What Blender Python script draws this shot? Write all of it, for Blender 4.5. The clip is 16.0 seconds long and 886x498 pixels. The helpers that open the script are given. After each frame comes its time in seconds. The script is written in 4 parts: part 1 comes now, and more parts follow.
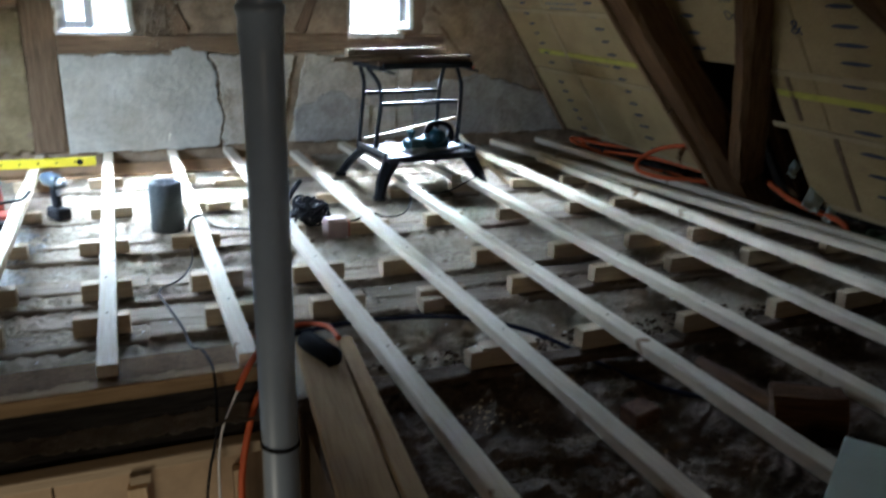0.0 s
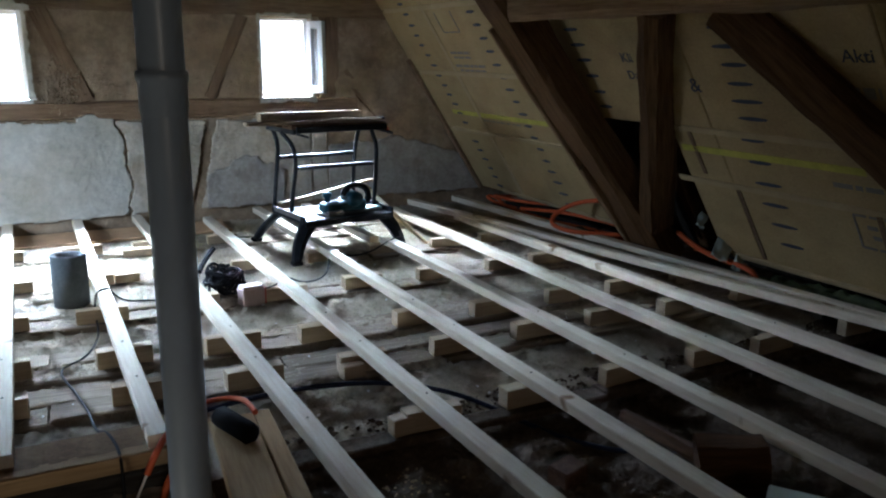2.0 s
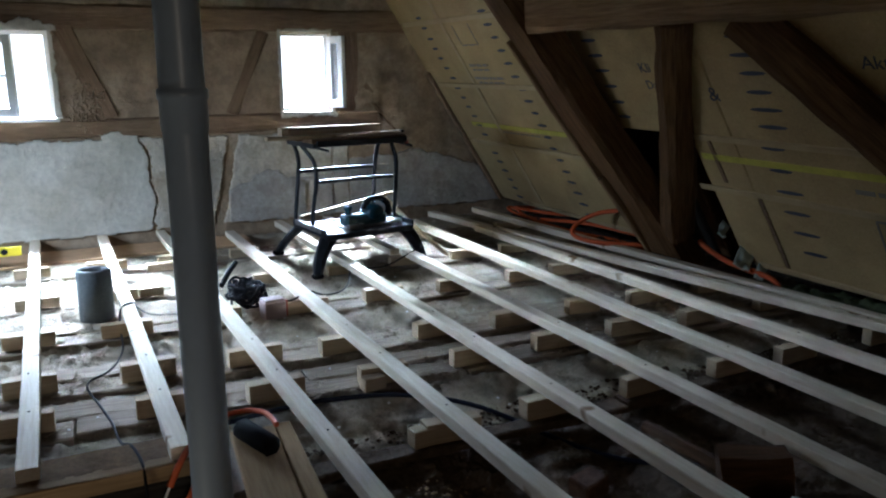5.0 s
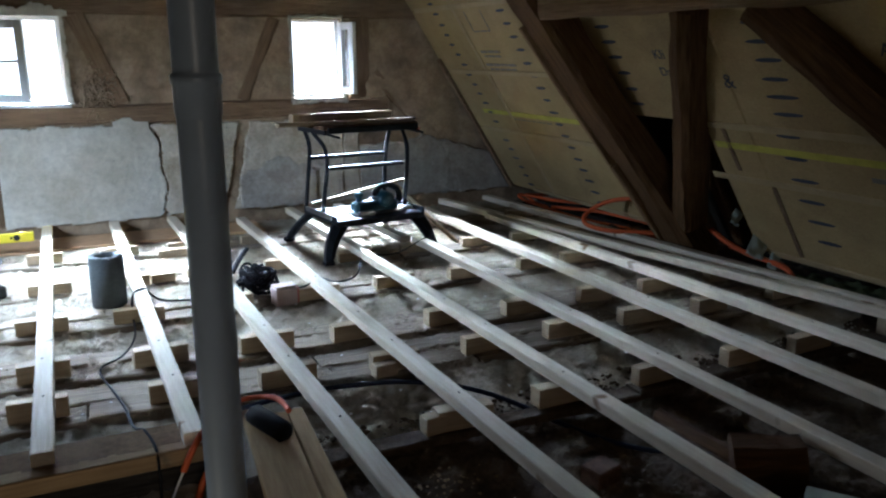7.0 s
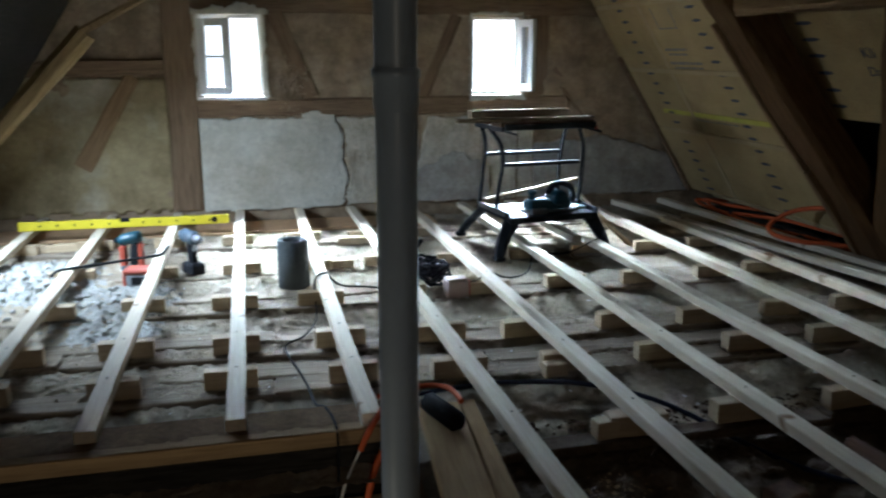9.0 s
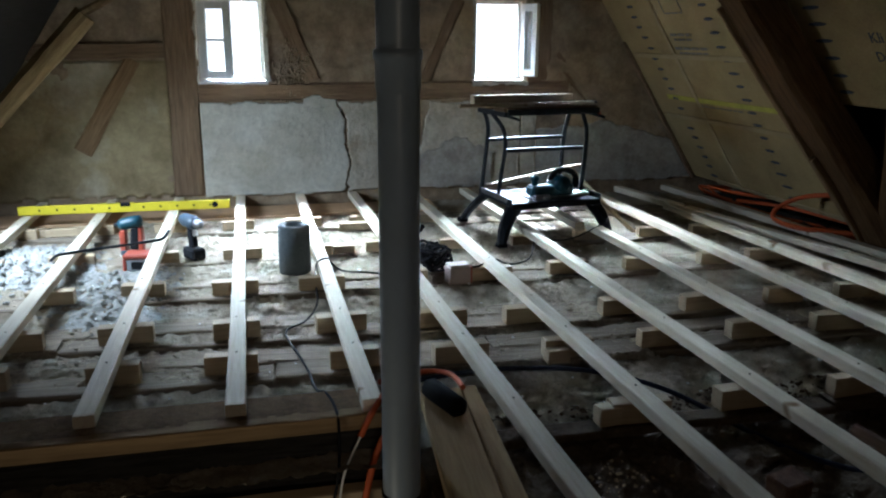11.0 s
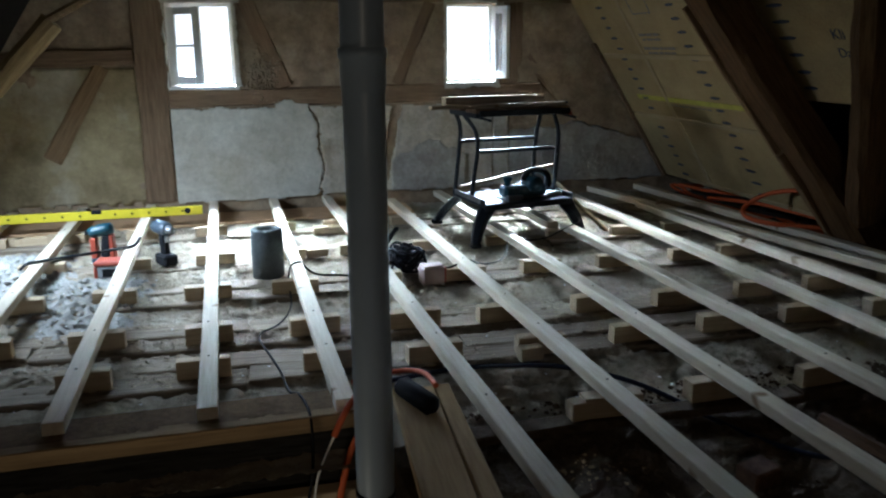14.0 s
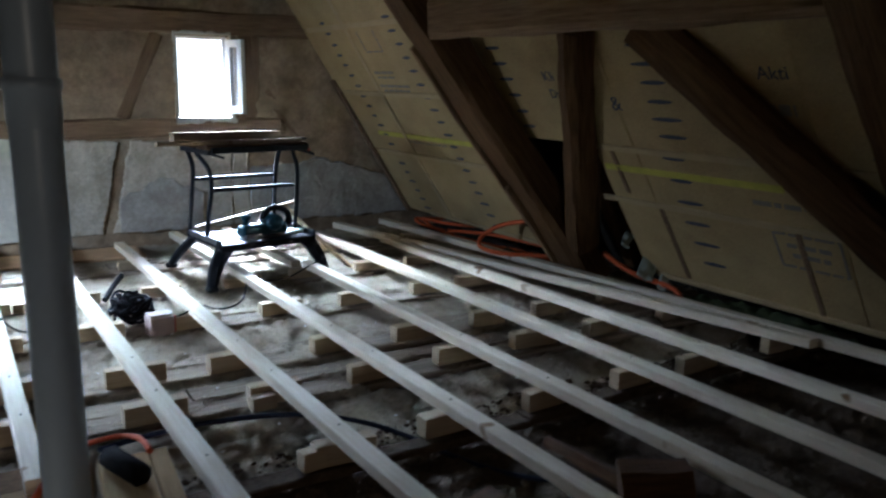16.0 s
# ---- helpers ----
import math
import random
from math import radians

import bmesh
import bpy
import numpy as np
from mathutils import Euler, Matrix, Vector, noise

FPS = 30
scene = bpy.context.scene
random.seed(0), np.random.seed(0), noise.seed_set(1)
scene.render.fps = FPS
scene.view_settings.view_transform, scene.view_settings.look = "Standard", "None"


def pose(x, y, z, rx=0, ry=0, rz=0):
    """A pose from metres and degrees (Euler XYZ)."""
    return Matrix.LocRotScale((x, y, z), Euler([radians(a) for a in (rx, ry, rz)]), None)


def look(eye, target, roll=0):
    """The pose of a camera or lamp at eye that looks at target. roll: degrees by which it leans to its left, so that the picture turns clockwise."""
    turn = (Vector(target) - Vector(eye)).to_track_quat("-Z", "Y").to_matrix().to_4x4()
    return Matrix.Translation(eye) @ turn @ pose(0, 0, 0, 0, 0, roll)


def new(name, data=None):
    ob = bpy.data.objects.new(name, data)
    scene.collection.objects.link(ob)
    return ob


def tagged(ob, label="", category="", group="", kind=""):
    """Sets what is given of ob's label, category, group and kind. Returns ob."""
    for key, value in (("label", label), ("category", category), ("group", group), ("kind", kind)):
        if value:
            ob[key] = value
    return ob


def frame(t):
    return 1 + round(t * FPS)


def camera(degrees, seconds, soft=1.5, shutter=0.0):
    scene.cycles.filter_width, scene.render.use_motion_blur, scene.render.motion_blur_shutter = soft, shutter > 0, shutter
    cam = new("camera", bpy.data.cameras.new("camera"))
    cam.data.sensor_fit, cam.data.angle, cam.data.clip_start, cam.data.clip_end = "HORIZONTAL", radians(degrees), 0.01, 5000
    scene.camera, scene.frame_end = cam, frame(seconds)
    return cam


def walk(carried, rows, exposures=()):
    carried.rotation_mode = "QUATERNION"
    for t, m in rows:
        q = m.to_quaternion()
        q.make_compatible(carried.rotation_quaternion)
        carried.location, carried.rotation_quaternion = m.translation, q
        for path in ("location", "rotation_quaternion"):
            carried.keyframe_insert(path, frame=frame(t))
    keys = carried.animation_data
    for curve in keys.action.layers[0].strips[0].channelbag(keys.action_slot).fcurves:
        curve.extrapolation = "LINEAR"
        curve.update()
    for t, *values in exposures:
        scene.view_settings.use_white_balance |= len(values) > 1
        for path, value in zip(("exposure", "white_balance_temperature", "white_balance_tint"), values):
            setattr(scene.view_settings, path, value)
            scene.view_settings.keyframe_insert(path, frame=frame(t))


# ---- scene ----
cam = camera(57.9, 16.0, soft=2.2, shutter=0.5)
PATH = [
    (0, (0.081, -0.284, 1.147), (0.794, 1.481, 0.532), 1.3),
    (0.5, (0.081, -0.288, 1.147), (0.891, 1.472, 0.65), 0.9),
    (1, (0.064, -0.298, 1.16), (0.889, 1.456, 0.672), 0.2),
    (1.5, (0.099, -0.279, 1.154), (0.953, 1.465, 0.673), 0.1),
    (2, (0.11, -0.251, 1.149), (1.013, 1.47, 0.678), 0.6),
    (2.5, (0.118, -0.248, 1.15), (1.029, 1.47, 0.682), 0.4),
    (3, (0.113, -0.253, 1.154), (1.025, 1.47, 0.709), 0.6),
    (3.5, (0.113, -0.262, 1.153), (1.003, 1.473, 0.707), 0.4),
    (4, (0.11, -0.27, 1.154), (0.973, 1.48, 0.717), 0.4),
    (6.5, (0.128, -0.256, 1.15), (0.99, 1.491, 0.697), -1.0),
    (7, (0.108, -0.253, 1.149), (0.942, 1.503, 0.676), -0.2),
    (7.5, (0.103, -0.251, 1.143), (0.837, 1.546, 0.661), -0.5),
    (8, (0.099, -0.248, 1.144), (0.77, 1.576, 0.673), -0.3),
    (8.5, (0.069, -0.241, 1.145), (0.624, 1.624, 0.685), 0.0),
    (9, (0.052, -0.231, 1.144), (0.51, 1.657, 0.667), 0.1),
    (9.2, (0.049, -0.223, 1.154), (0.449, 1.678, 0.679), 0.4),
    (11.5, (0.063, -0.208, 1.127), (0.523, 1.67, 0.616), 0.3),
    (12, (0.07, -0.223, 1.128), (0.515, 1.67, 0.664), 0.0),
    (12.5, (0.046, -0.226, 1.13), (0.51, 1.665, 0.671), 0.6),
    (13, (0.039, -0.231, 1.134), (0.475, 1.666, 0.674), 0.8),
    (13.5, (0.055, -0.225, 1.123), (0.525, 1.666, 0.674), 0.2),
    (14, (0.079, -0.228, 1.112), (0.583, 1.643, 0.617), -0.4),
    (14.5, (0.09, -0.22, 1.115), (0.678, 1.625, 0.616), -0.5),
    (15, (0.113, -0.203, 1.108), (0.855, 1.593, 0.634), 0.4),
    (15.5, (0.156, -0.166, 1.107), (1.117, 1.522, 0.627), -0.6),
    (16, (0.234, -0.186, 1.11), (1.278, 1.47, 0.702), 0.9),
]
EXPOSURES = [(0.0, 0.12, 5600, 11), (1.0, 0.0, 5520, 12), (4.0, 0.02, 5480, 12), (7.5, 0.04, 5480, 12), (9.0, -0.36, 5680, 8), (11.5, -0.50, 5680, 8), (14.0, -0.56, 5680, 8), (15.2, -0.16, 5480, 12), (16.0, 0.02, 5400, 12)]
walk(cam, [(t, look(eye, target, roll)) for t, eye, target, roll in PATH], EXPOSURES)

# ---- light ----
world = bpy.data.worlds.new("sky")
scene.world = world
world.use_nodes = True
_nt = world.node_tree
_sky = _nt.nodes.new("ShaderNodeTexSky")
_sky.sky_type = "NISHITA"
_sky.sun_disc = False
_sky.sun_elevation = radians(40)
_sky.sun_rotation = radians(-60)
_nt.links.new(_sky.outputs[0], _nt.nodes["Background"].inputs[0])
_nt.nodes["Background"].inputs[1].default_value = 0.15


def area_lamp(name, m, w, h, watts, colour):
    d = bpy.data.lights.new(name, "AREA")
    d.shape, d.size, d.size_y, d.energy, d.color = "RECTANGLE", w, h, watts, colour
    ob = new(name, d)
    ob.matrix_world = m
    return ob


W1 = (-0.25, 0.175, 0.85, 1.39)
W2 = (1.635, 2.0, 0.845, 1.40)
WALL_Y = 5.44
DAY = (0.73, 0.87, 1.0)


def window_lamp(name, eye, target, w, h, watts, spread, colour=DAY):
    ob = area_lamp(name, look(eye, target), w, h, watts, colour)
    ob.data.spread = radians(spread)


# bright sky above and outside each gable window
window_lamp("sky_light", (-0.24, WALL_Y + 0.90, 2.11), (-0.03, WALL_Y + 0.1, 1.14), 1.1, 1.2, 3250, 90)
window_lamp("sky_light", (1.78, WALL_Y + 0.92, 2.03), (1.83, WALL_Y + 0.1, 1.13), 0.9, 1.2, 2020, 94)
# the roof window in the slope that faces west
window_lamp("roof_window_light", (-1.42, 3.95, 0.95), (-0.8, 4.1, 0.0), 0.5, 0.5, 54, 132)
# fill lamp added in an unseen opening of the south wall for the foreground
window_lamp("south_fill_light", (0.1, -1.58, 1.25), (0.2, 2.0, 0.0), 0.5, 0.5, 3.6, 130, (1.0, 0.78, 0.52))
# warm lamp added unseen in the shaft for light from the storey below
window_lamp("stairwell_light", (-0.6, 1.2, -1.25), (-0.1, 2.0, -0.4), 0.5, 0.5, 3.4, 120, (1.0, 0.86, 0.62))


# ---- materials ----
def nodes(name):
    m = bpy.data.materials.new(name)
    m.use_nodes = True
    nt = m.node_tree
    return m, nt, nt.nodes["Principled BSDF"]


def ramp_mix(nt, fac, a, b):
    mix = nt.nodes.new("ShaderNodeMix")
    mix.data_type = "RGBA"
    nt.links.new(fac, mix.inputs[0])
    for i, c in ((6, a), (7, b)):
        if isinstance(c, tuple):
            mix.inputs[i].default_value = (*c, 1)
        else:
            nt.links.new(c, mix.inputs[i])
    return mix.outputs[2]


def tex(nt, scale, detail=6, rough=0.6, stretch=(1, 1, 1), world_space=False, contrast=None):
    co = nt.nodes.new("ShaderNodeTexCoord")
    mp = nt.nodes.new("ShaderNodeMapping")
    mp.inputs["Scale"].default_value = stretch
    info = nt.nodes.new("ShaderNodeObjectInfo")
    mul = nt.nodes.new("ShaderNodeMath")
    mul.operation = "MULTIPLY"
    mul.inputs[1].default_value = 0.0 if world_space else 37.0
    nt.links.new(info.outputs["Random"], mul.inputs[0])
    nt.links.new(co.outputs["Object"], mp.inputs["Vector"])
    nt.links.new(mul.outputs[0], mp.inputs["Location"])
    n = nt.nodes.new("ShaderNodeTexNoise")
    n.inputs["Scale"].default_value = scale
    n.inputs["Detail"].default_value = detail
    n.inputs["Roughness"].default_value = rough
    nt.links.new(mp.outputs[0], n.inputs["Vector"])
    out = n.outputs["Fac"]
    if contrast:
        r = nt.nodes.new("ShaderNodeMapRange")
        r.inputs["From Min"].default_value, r.inputs["From Max"].default_value = contrast
        nt.links.new(out, r.inputs["Value"])
        out = r.outputs["Result"]
    return out


def bump(nt, bsdf, height, strength, dist):
    b = nt.nodes.new("ShaderNodeBump")
    b.inputs["Strength"].default_value = strength
    b.inputs["Distance"].default_value = dist
    nt.links.new(height, b.inputs["Height"])
    nt.links.new(b.outputs[0], bsdf.inputs["Normal"])


def rough_mat(name, a, b, c=None, scale=6.0, fine=60.0, rough=0.9, bump_d=0.004, bump_s=0.6, patch=(0.35, 0.65), speck=0.45):
    """Two colours in patches, a third in stains, and fine relief."""
    m, nt, p = nodes(name)
    big = tex(nt, scale, 8, 0.65, contrast=patch, world_space=True)
    col = ramp_mix(nt, big, a, b)
    if c:
        st = tex(nt, scale * 0.37, 5, 0.6, contrast=(0.55, 0.75), world_space=True)
        col = ramp_mix(nt, st, col, c)
    grain = tex(nt, fine, 6, 0.7, contrast=(0.3, 0.7), world_space=True)
    dark = nt.nodes.new("ShaderNodeMix")
    dark.data_type, dark.blend_type = "RGBA", "MULTIPLY"
    dark.inputs[0].default_value = speck
    nt.links.new(col, dark.inputs[6])
    nt.links.new(grain, dark.inputs[7])
    nt.links.new(dark.outputs[2], p.inputs["Base Color"])
    p.inputs["Specular IOR Level"].default_value = 0.12 if rough > 0.85 else 0.3
    p.inputs["Roughness"].default_value = rough
    bump(nt, p, grain, bump_s, bump_d)
    return m


def wood_mat(name, light, dark, stretch, scale=9.0, knots=None, rough=0.75, bump_d=0.002, tint=0.25):
    """Grain drawn out along one axis of the piece, knots, and each piece a little lighter or darker."""
    m, nt, p = nodes(name)
    g = tex(nt, scale, 8, 0.65, stretch, contrast=(0.3, 0.72))
    col = ramp_mix(nt, g, dark, light)
    if knots:
        k = tex(nt, 7.0, 2, 0.4, (1, 1, 1), contrast=(0.70, 0.76))
        col = ramp_mix(nt, k, col, knots)
    info = nt.nodes.new("ShaderNodeObjectInfo")
    r = nt.nodes.new("ShaderNodeMapRange")
    r.inputs["To Min"].default_value, r.inputs["To Max"].default_value = 1 - tint, 1.0
    nt.links.new(info.outputs["Random"], r.inputs["Value"])
    d = nt.nodes.new("ShaderNodeMix")
    d.data_type, d.blend_type = "RGBA", "MULTIPLY"
    d.inputs[0].default_value = 1
    nt.links.new(col, d.inputs[6])
    nt.links.new(r.outputs["Result"], d.inputs[7])
    nt.links.new(d.outputs[2], p.inputs["Base Color"])
    p.inputs["Specular IOR Level"].default_value = 0.12 if rough > 0.85 else 0.35
    p.inputs["Roughness"].default_value = rough
    bump(nt, p, g, 0.5, bump_d)
    return m


def plain_mat(name, a, rough=0.5, metal=0.0, vary=0.25, scale=20.0, bump_d=0.0005):
    m, nt, p = nodes(name)
    g = tex(nt, scale, 6, 0.7, contrast=(0.3, 0.7))
    b = tuple(x * (1 - vary) for x in a)
    nt.links.new(ramp_mix(nt, g, a, b), p.inputs["Base Color"])
    p.inputs["Roughness"].default_value = rough
    p.inputs["Metallic"].default_value = metal
    bump(nt, p, g, 0.4, bump_d)
    return m


PINE_Y = wood_mat("pine_along_y", (0.76, 0.67, 0.52), (0.60, 0.49, 0.35), (9, 0.6, 9), knots=(0.22, 0.12, 0.05))
PINE_X = wood_mat("pine_along_x", (0.50, 0.385, 0.25), (0.36, 0.265, 0.16), (0.6, 9, 9), knots=(0.22, 0.12, 0.05))
# shade put into the colour: keeps the west slope and unseen walls dark
NEAR_BLACK = wood_mat("near_black_boards", (0.026, 0.021, 0.016), (0.012, 0.010, 0.008), (0.6, 9, 9), rough=0.95)
LOG = wood_mat("barked_log", (0.38, 0.27, 0.13), (0.20, 0.13, 0.06), (7, 7, 0.7), rough=0.9, bump_d=0.006)
OLD_G = wood_mat("blackened_beam", (0.12, 0.11, 0.095), (0.035, 0.032, 0.028), (9, 9, 0.7), rough=0.95, bump_d=0.010)
# planks by the pipe: dust, and shadow darkened into the colour
DUSTY_SHADED_Y = wood_mat("dusty_shaded_pine_along_y", (0.42, 0.28, 0.135), (0.28, 0.175, 0.08), (9, 0.6, 9), rough=0.9)
DUSTY_X = wood_mat("dusty_pine", (0.40, 0.27, 0.14), (0.25, 0.162, 0.083), (0.6, 9, 9), rough=0.9)
PINE_Z = wood_mat("pine_upright", (0.62, 0.47, 0.29), (0.46, 0.32, 0.17), (9, 9, 0.6), knots=(0.22, 0.12, 0.05))
OLD_X = wood_mat("old_board", (0.40, 0.33, 0.25), (0.17, 0.13, 0.094), (0.5, 9, 9), rough=0.95, bump_d=0.006)
OLD_L = wood_mat("old_beam", (0.165, 0.088, 0.038), (0.06, 0.03, 0.013), (9, 9, 0.5), rough=0.9, bump_d=0.008, tint=0.3)
# lighter copy of the beam colour for window-lit purlin and rafter edge; also tan strut
OLD_T = wood_mat("tan_lit_beam", (0.36, 0.235, 0.125), (0.17, 0.10, 0.05), (9, 9, 0.5), rough=0.9, bump_d=0.008, tint=0.1)
WALL_TIMBER = wood_mat("wall_timber", (0.27, 0.178, 0.107), (0.135, 0.088, 0.052), (8, 8, 0.6), rough=0.95, bump_d=0.006)
LOAM = rough_mat("loam", (0.50, 0.43, 0.325), (0.33, 0.265, 0.19), (0.58, 0.52, 0.42), scale=11, fine=120, rough=1, bump_d=0.006, bump_s=0.9, patch=(0.28, 0.72), speck=0.35)
CLAY = rough_mat("clay_infill", (0.42, 0.315, 0.205), (0.235, 0.165, 0.105), (0.46, 0.375, 0.275), scale=7, fine=24, bump_d=0.008, speck=0.3)
CLAY_L = rough_mat("tan_plaster", (0.42, 0.335, 0.185), (0.24, 0.18, 0.095), (0.58, 0.52, 0.39), scale=4, fine=26, bump_d=0.008, speck=0.22)
PLASTER = rough_mat("lime_plaster", (0.70, 0.67, 0.575), (0.50, 0.46, 0.365), (0.42, 0.36, 0.26), scale=3, fine=26, bump_d=0.006, speck=0.25)
PLASTER_B = rough_mat("stained_plaster", (0.70, 0.64, 0.52), (0.50, 0.43, 0.325), (0.40, 0.31, 0.20), scale=9, fine=34, bump_d=0.008, speck=0.3)
PLASTER_C = rough_mat("grey_plaster", (0.53, 0.50, 0.445), (0.39, 0.35, 0.295), (0.29, 0.235, 0.17), scale=9, fine=34, bump_d=0.008, speck=0.3)
# for unlit depths behind the boards and under the fill: shade as colour
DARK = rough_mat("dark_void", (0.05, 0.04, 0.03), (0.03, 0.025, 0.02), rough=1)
BOARD = rough_mat("insulation_board", (0.45, 0.328, 0.155), (0.36, 0.254, 0.117), (0.265, 0.182, 0.085), scale=4, fine=70, bump_d=0.001, rough=0.8, speck=0.25)
BOARD_E = rough_mat("insulation_edge", (0.45, 0.34, 0.185), (0.38, 0.28, 0.15), scale=6, fine=90, bump_d=0.002, rough=0.85, speck=0.15)
INK = plain_mat("blue_black_ink", (0.03, 0.04, 0.07), 0.6)
INK_G = plain_mat("grey_ink", (0.20, 0.18, 0.15), 0.7)
STRIPE = plain_mat("yellow_stripe", (0.55, 0.49, 0.07), 0.8, vary=0.35, scale=14)
PVC = plain_mat("grey_plastic_pipe", (0.31, 0.365, 0.43), 0.36, vary=0.12, scale=6)
FELT = plain_mat("grey_felt", (0.085, 0.095, 0.095), 0.95, vary=0.3, scale=60, bump_d=0.002)
STEEL = plain_mat("black_enamel", (0.018, 0.02, 0.024), 0.55, 0.0, vary=0.4)
STEEL_W = plain_mat("worn_steel", (0.35, 0.35, 0.36), 0.35, 0.9)
YELLOW = plain_mat("yellow_enamel", (0.74, 0.60, 0.03), 0.4, vary=0.15)
BLACK = plain_mat("black_plastic", (0.012, 0.012, 0.014), 0.75)
TEAL = plain_mat("teal_plastic", (0.006, 0.05, 0.07), 0.4)
RED = plain_mat("red_plastic", (0.38, 0.065, 0.035), 0.45)
ORANGE = plain_mat("orange_hose", (0.58, 0.10, 0.02), 0.75, vary=0.2)
WHITE = plain_mat("white_paint", (0.82, 0.81, 0.78), 0.5, vary=0.1)
PALE = plain_mat("pale_green_card", (0.42, 0.47, 0.40), 0.7, vary=0.15, scale=5)
BRICK = rough_mat("red_brick", (0.15, 0.08, 0.048), (0.09, 0.047, 0.028), scale=10, fine=70, bump_d=0.004)
FOIL = plain_mat("green_foil", (0.015, 0.05, 0.03), 0.35)
CHIP = plain_mat("hardboard", (0.52, 0.32, 0.17), 0.8, vary=0.3, scale=14)
CHIP_L = plain_mat("light_hardboard", (0.46, 0.33, 0.20), 0.85, vary=0.3, scale=9)
JAW = wood_mat("jaw_wood", (0.20, 0.12, 0.06), (0.09, 0.05, 0.03), (0.6, 9, 9))
PINKISH = plain_mat("pink_plastic", (0.42, 0.31, 0.28), 0.6)
BLUE = plain_mat("blue_plastic", (0.05, 0.12, 0.45), 0.4)
BLUEBLACK = plain_mat("dark_blue_sheath", (0.012, 0.016, 0.035), 0.45)
RUBBER = plain_mat("black_rubber", (0.006, 0.006, 0.006), 0.95)
MOSS = plain_mat("mossy_green_foil", (0.075, 0.095, 0.03), 0.8, vary=0.7, scale=16)
FOIL_D = plain_mat("dark_foil_and_shade", (0.02, 0.022, 0.022), 0.5)
SILVER = plain_mat("grey_plastic", (0.30, 0.31, 0.33), 0.4)
OLD_R = wood_mat("reddish_old_wood", (0.10, 0.046, 0.017), (0.04, 0.018, 0.008), (9, 9, 0.6), rough=0.95, bump_d=0.006)
LOAM_P = rough_mat("pale_loam", (0.46, 0.445, 0.41), (0.34, 0.325, 0.295), scale=8, fine=60, rough=1, bump_d=0.004)
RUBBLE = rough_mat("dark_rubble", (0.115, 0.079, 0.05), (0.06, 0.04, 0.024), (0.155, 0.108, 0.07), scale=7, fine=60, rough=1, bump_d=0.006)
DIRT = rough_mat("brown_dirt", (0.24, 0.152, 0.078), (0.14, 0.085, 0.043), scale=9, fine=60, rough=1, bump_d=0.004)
for m in (RUBBER, BLUEBLACK, BLACK, FOIL_D, STEEL):
    m.node_tree.nodes["Principled BSDF"].inputs["Specular IOR Level"].default_value = 0.15
SKYM = bpy.data.materials.new("daylight_backdrop")
SKYM.use_nodes = True
_e = SKYM.node_tree.nodes.new("ShaderNodeEmission")
_e.inputs[0].default_value, _e.inputs[1].default_value = (0.93, 0.96, 1.0, 1), 4.0
SKYM.node_tree.links.new(_e.outputs[0], SKYM.node_tree.nodes["Material Output"].inputs[0])
m_, nt_, p_ = nodes("window_glass")
p_.inputs["Transmission Weight"].default_value, p_.inputs["Roughness"].default_value = 1.0, 0.02
GLASS = m_


# ---- building helpers ----
def finish(bm, name, material, parent=None, label="", smooth=False):
    me = bpy.data.meshes.new(name)
    bmesh.ops.recalc_face_normals(bm, faces=bm.faces)
    for f in bm.faces:
        f.smooth = smooth
    bm.to_mesh(me)
    bm.free()
    for mm in (material if isinstance(material, list) else [material]):
        me.materials.append(mm)
    ob = new(name, me)
    if parent:
        ob.parent = parent
    if label:
        ob["label"] = label
    return ob


def part(name, bm, material, parent, label="", smooth=False):
    return finish(bm, name, material, parent, label, smooth)


def add_box(bm, x0, x1, y0, y1, z0, z1, bev=0.0, m=None, mat=0):
    r = bmesh.ops.create_cube(bm, size=1.0)
    vs = r["verts"]
    bmesh.ops.scale(bm, verts=vs, vec=(x1 - x0, y1 - y0, z1 - z0))
    bmesh.ops.translate(bm, verts=vs, vec=((x0 + x1) / 2, (y0 + y1) / 2, (z0 + z1) / 2))
    fs = {f for v in vs for f in v.link_faces}
    if bev:
        es = list({e for v in vs for e in v.link_edges})
        rr = bmesh.ops.bevel(bm, geom=es, offset=bev, segments=1, affect="EDGES")
        fs |= set(rr["faces"])
        vs = list({v for f in fs if f.is_valid for v in f.verts})
    for f in fs:
        if f.is_valid:
            f.material_index = mat
    if m is not None:
        bmesh.ops.transform(bm, matrix=m, verts=[v for v in vs if v.is_valid])
    return vs


def box(x0, x1, y0, y1, z0, z1, bev=0.0, m=None):
    bm = bmesh.new()
    add_box(bm, x0, x1, y0, y1, z0, z1, bev, m)
    return bm


def thing(name, label, category, group="", kind="", at=(0, 0, 0), rz=0):
    ob = new(name)
    ob.matrix_basis = pose(*at, 0, 0, rz)
    return tagged(ob, label, category, group, kind)


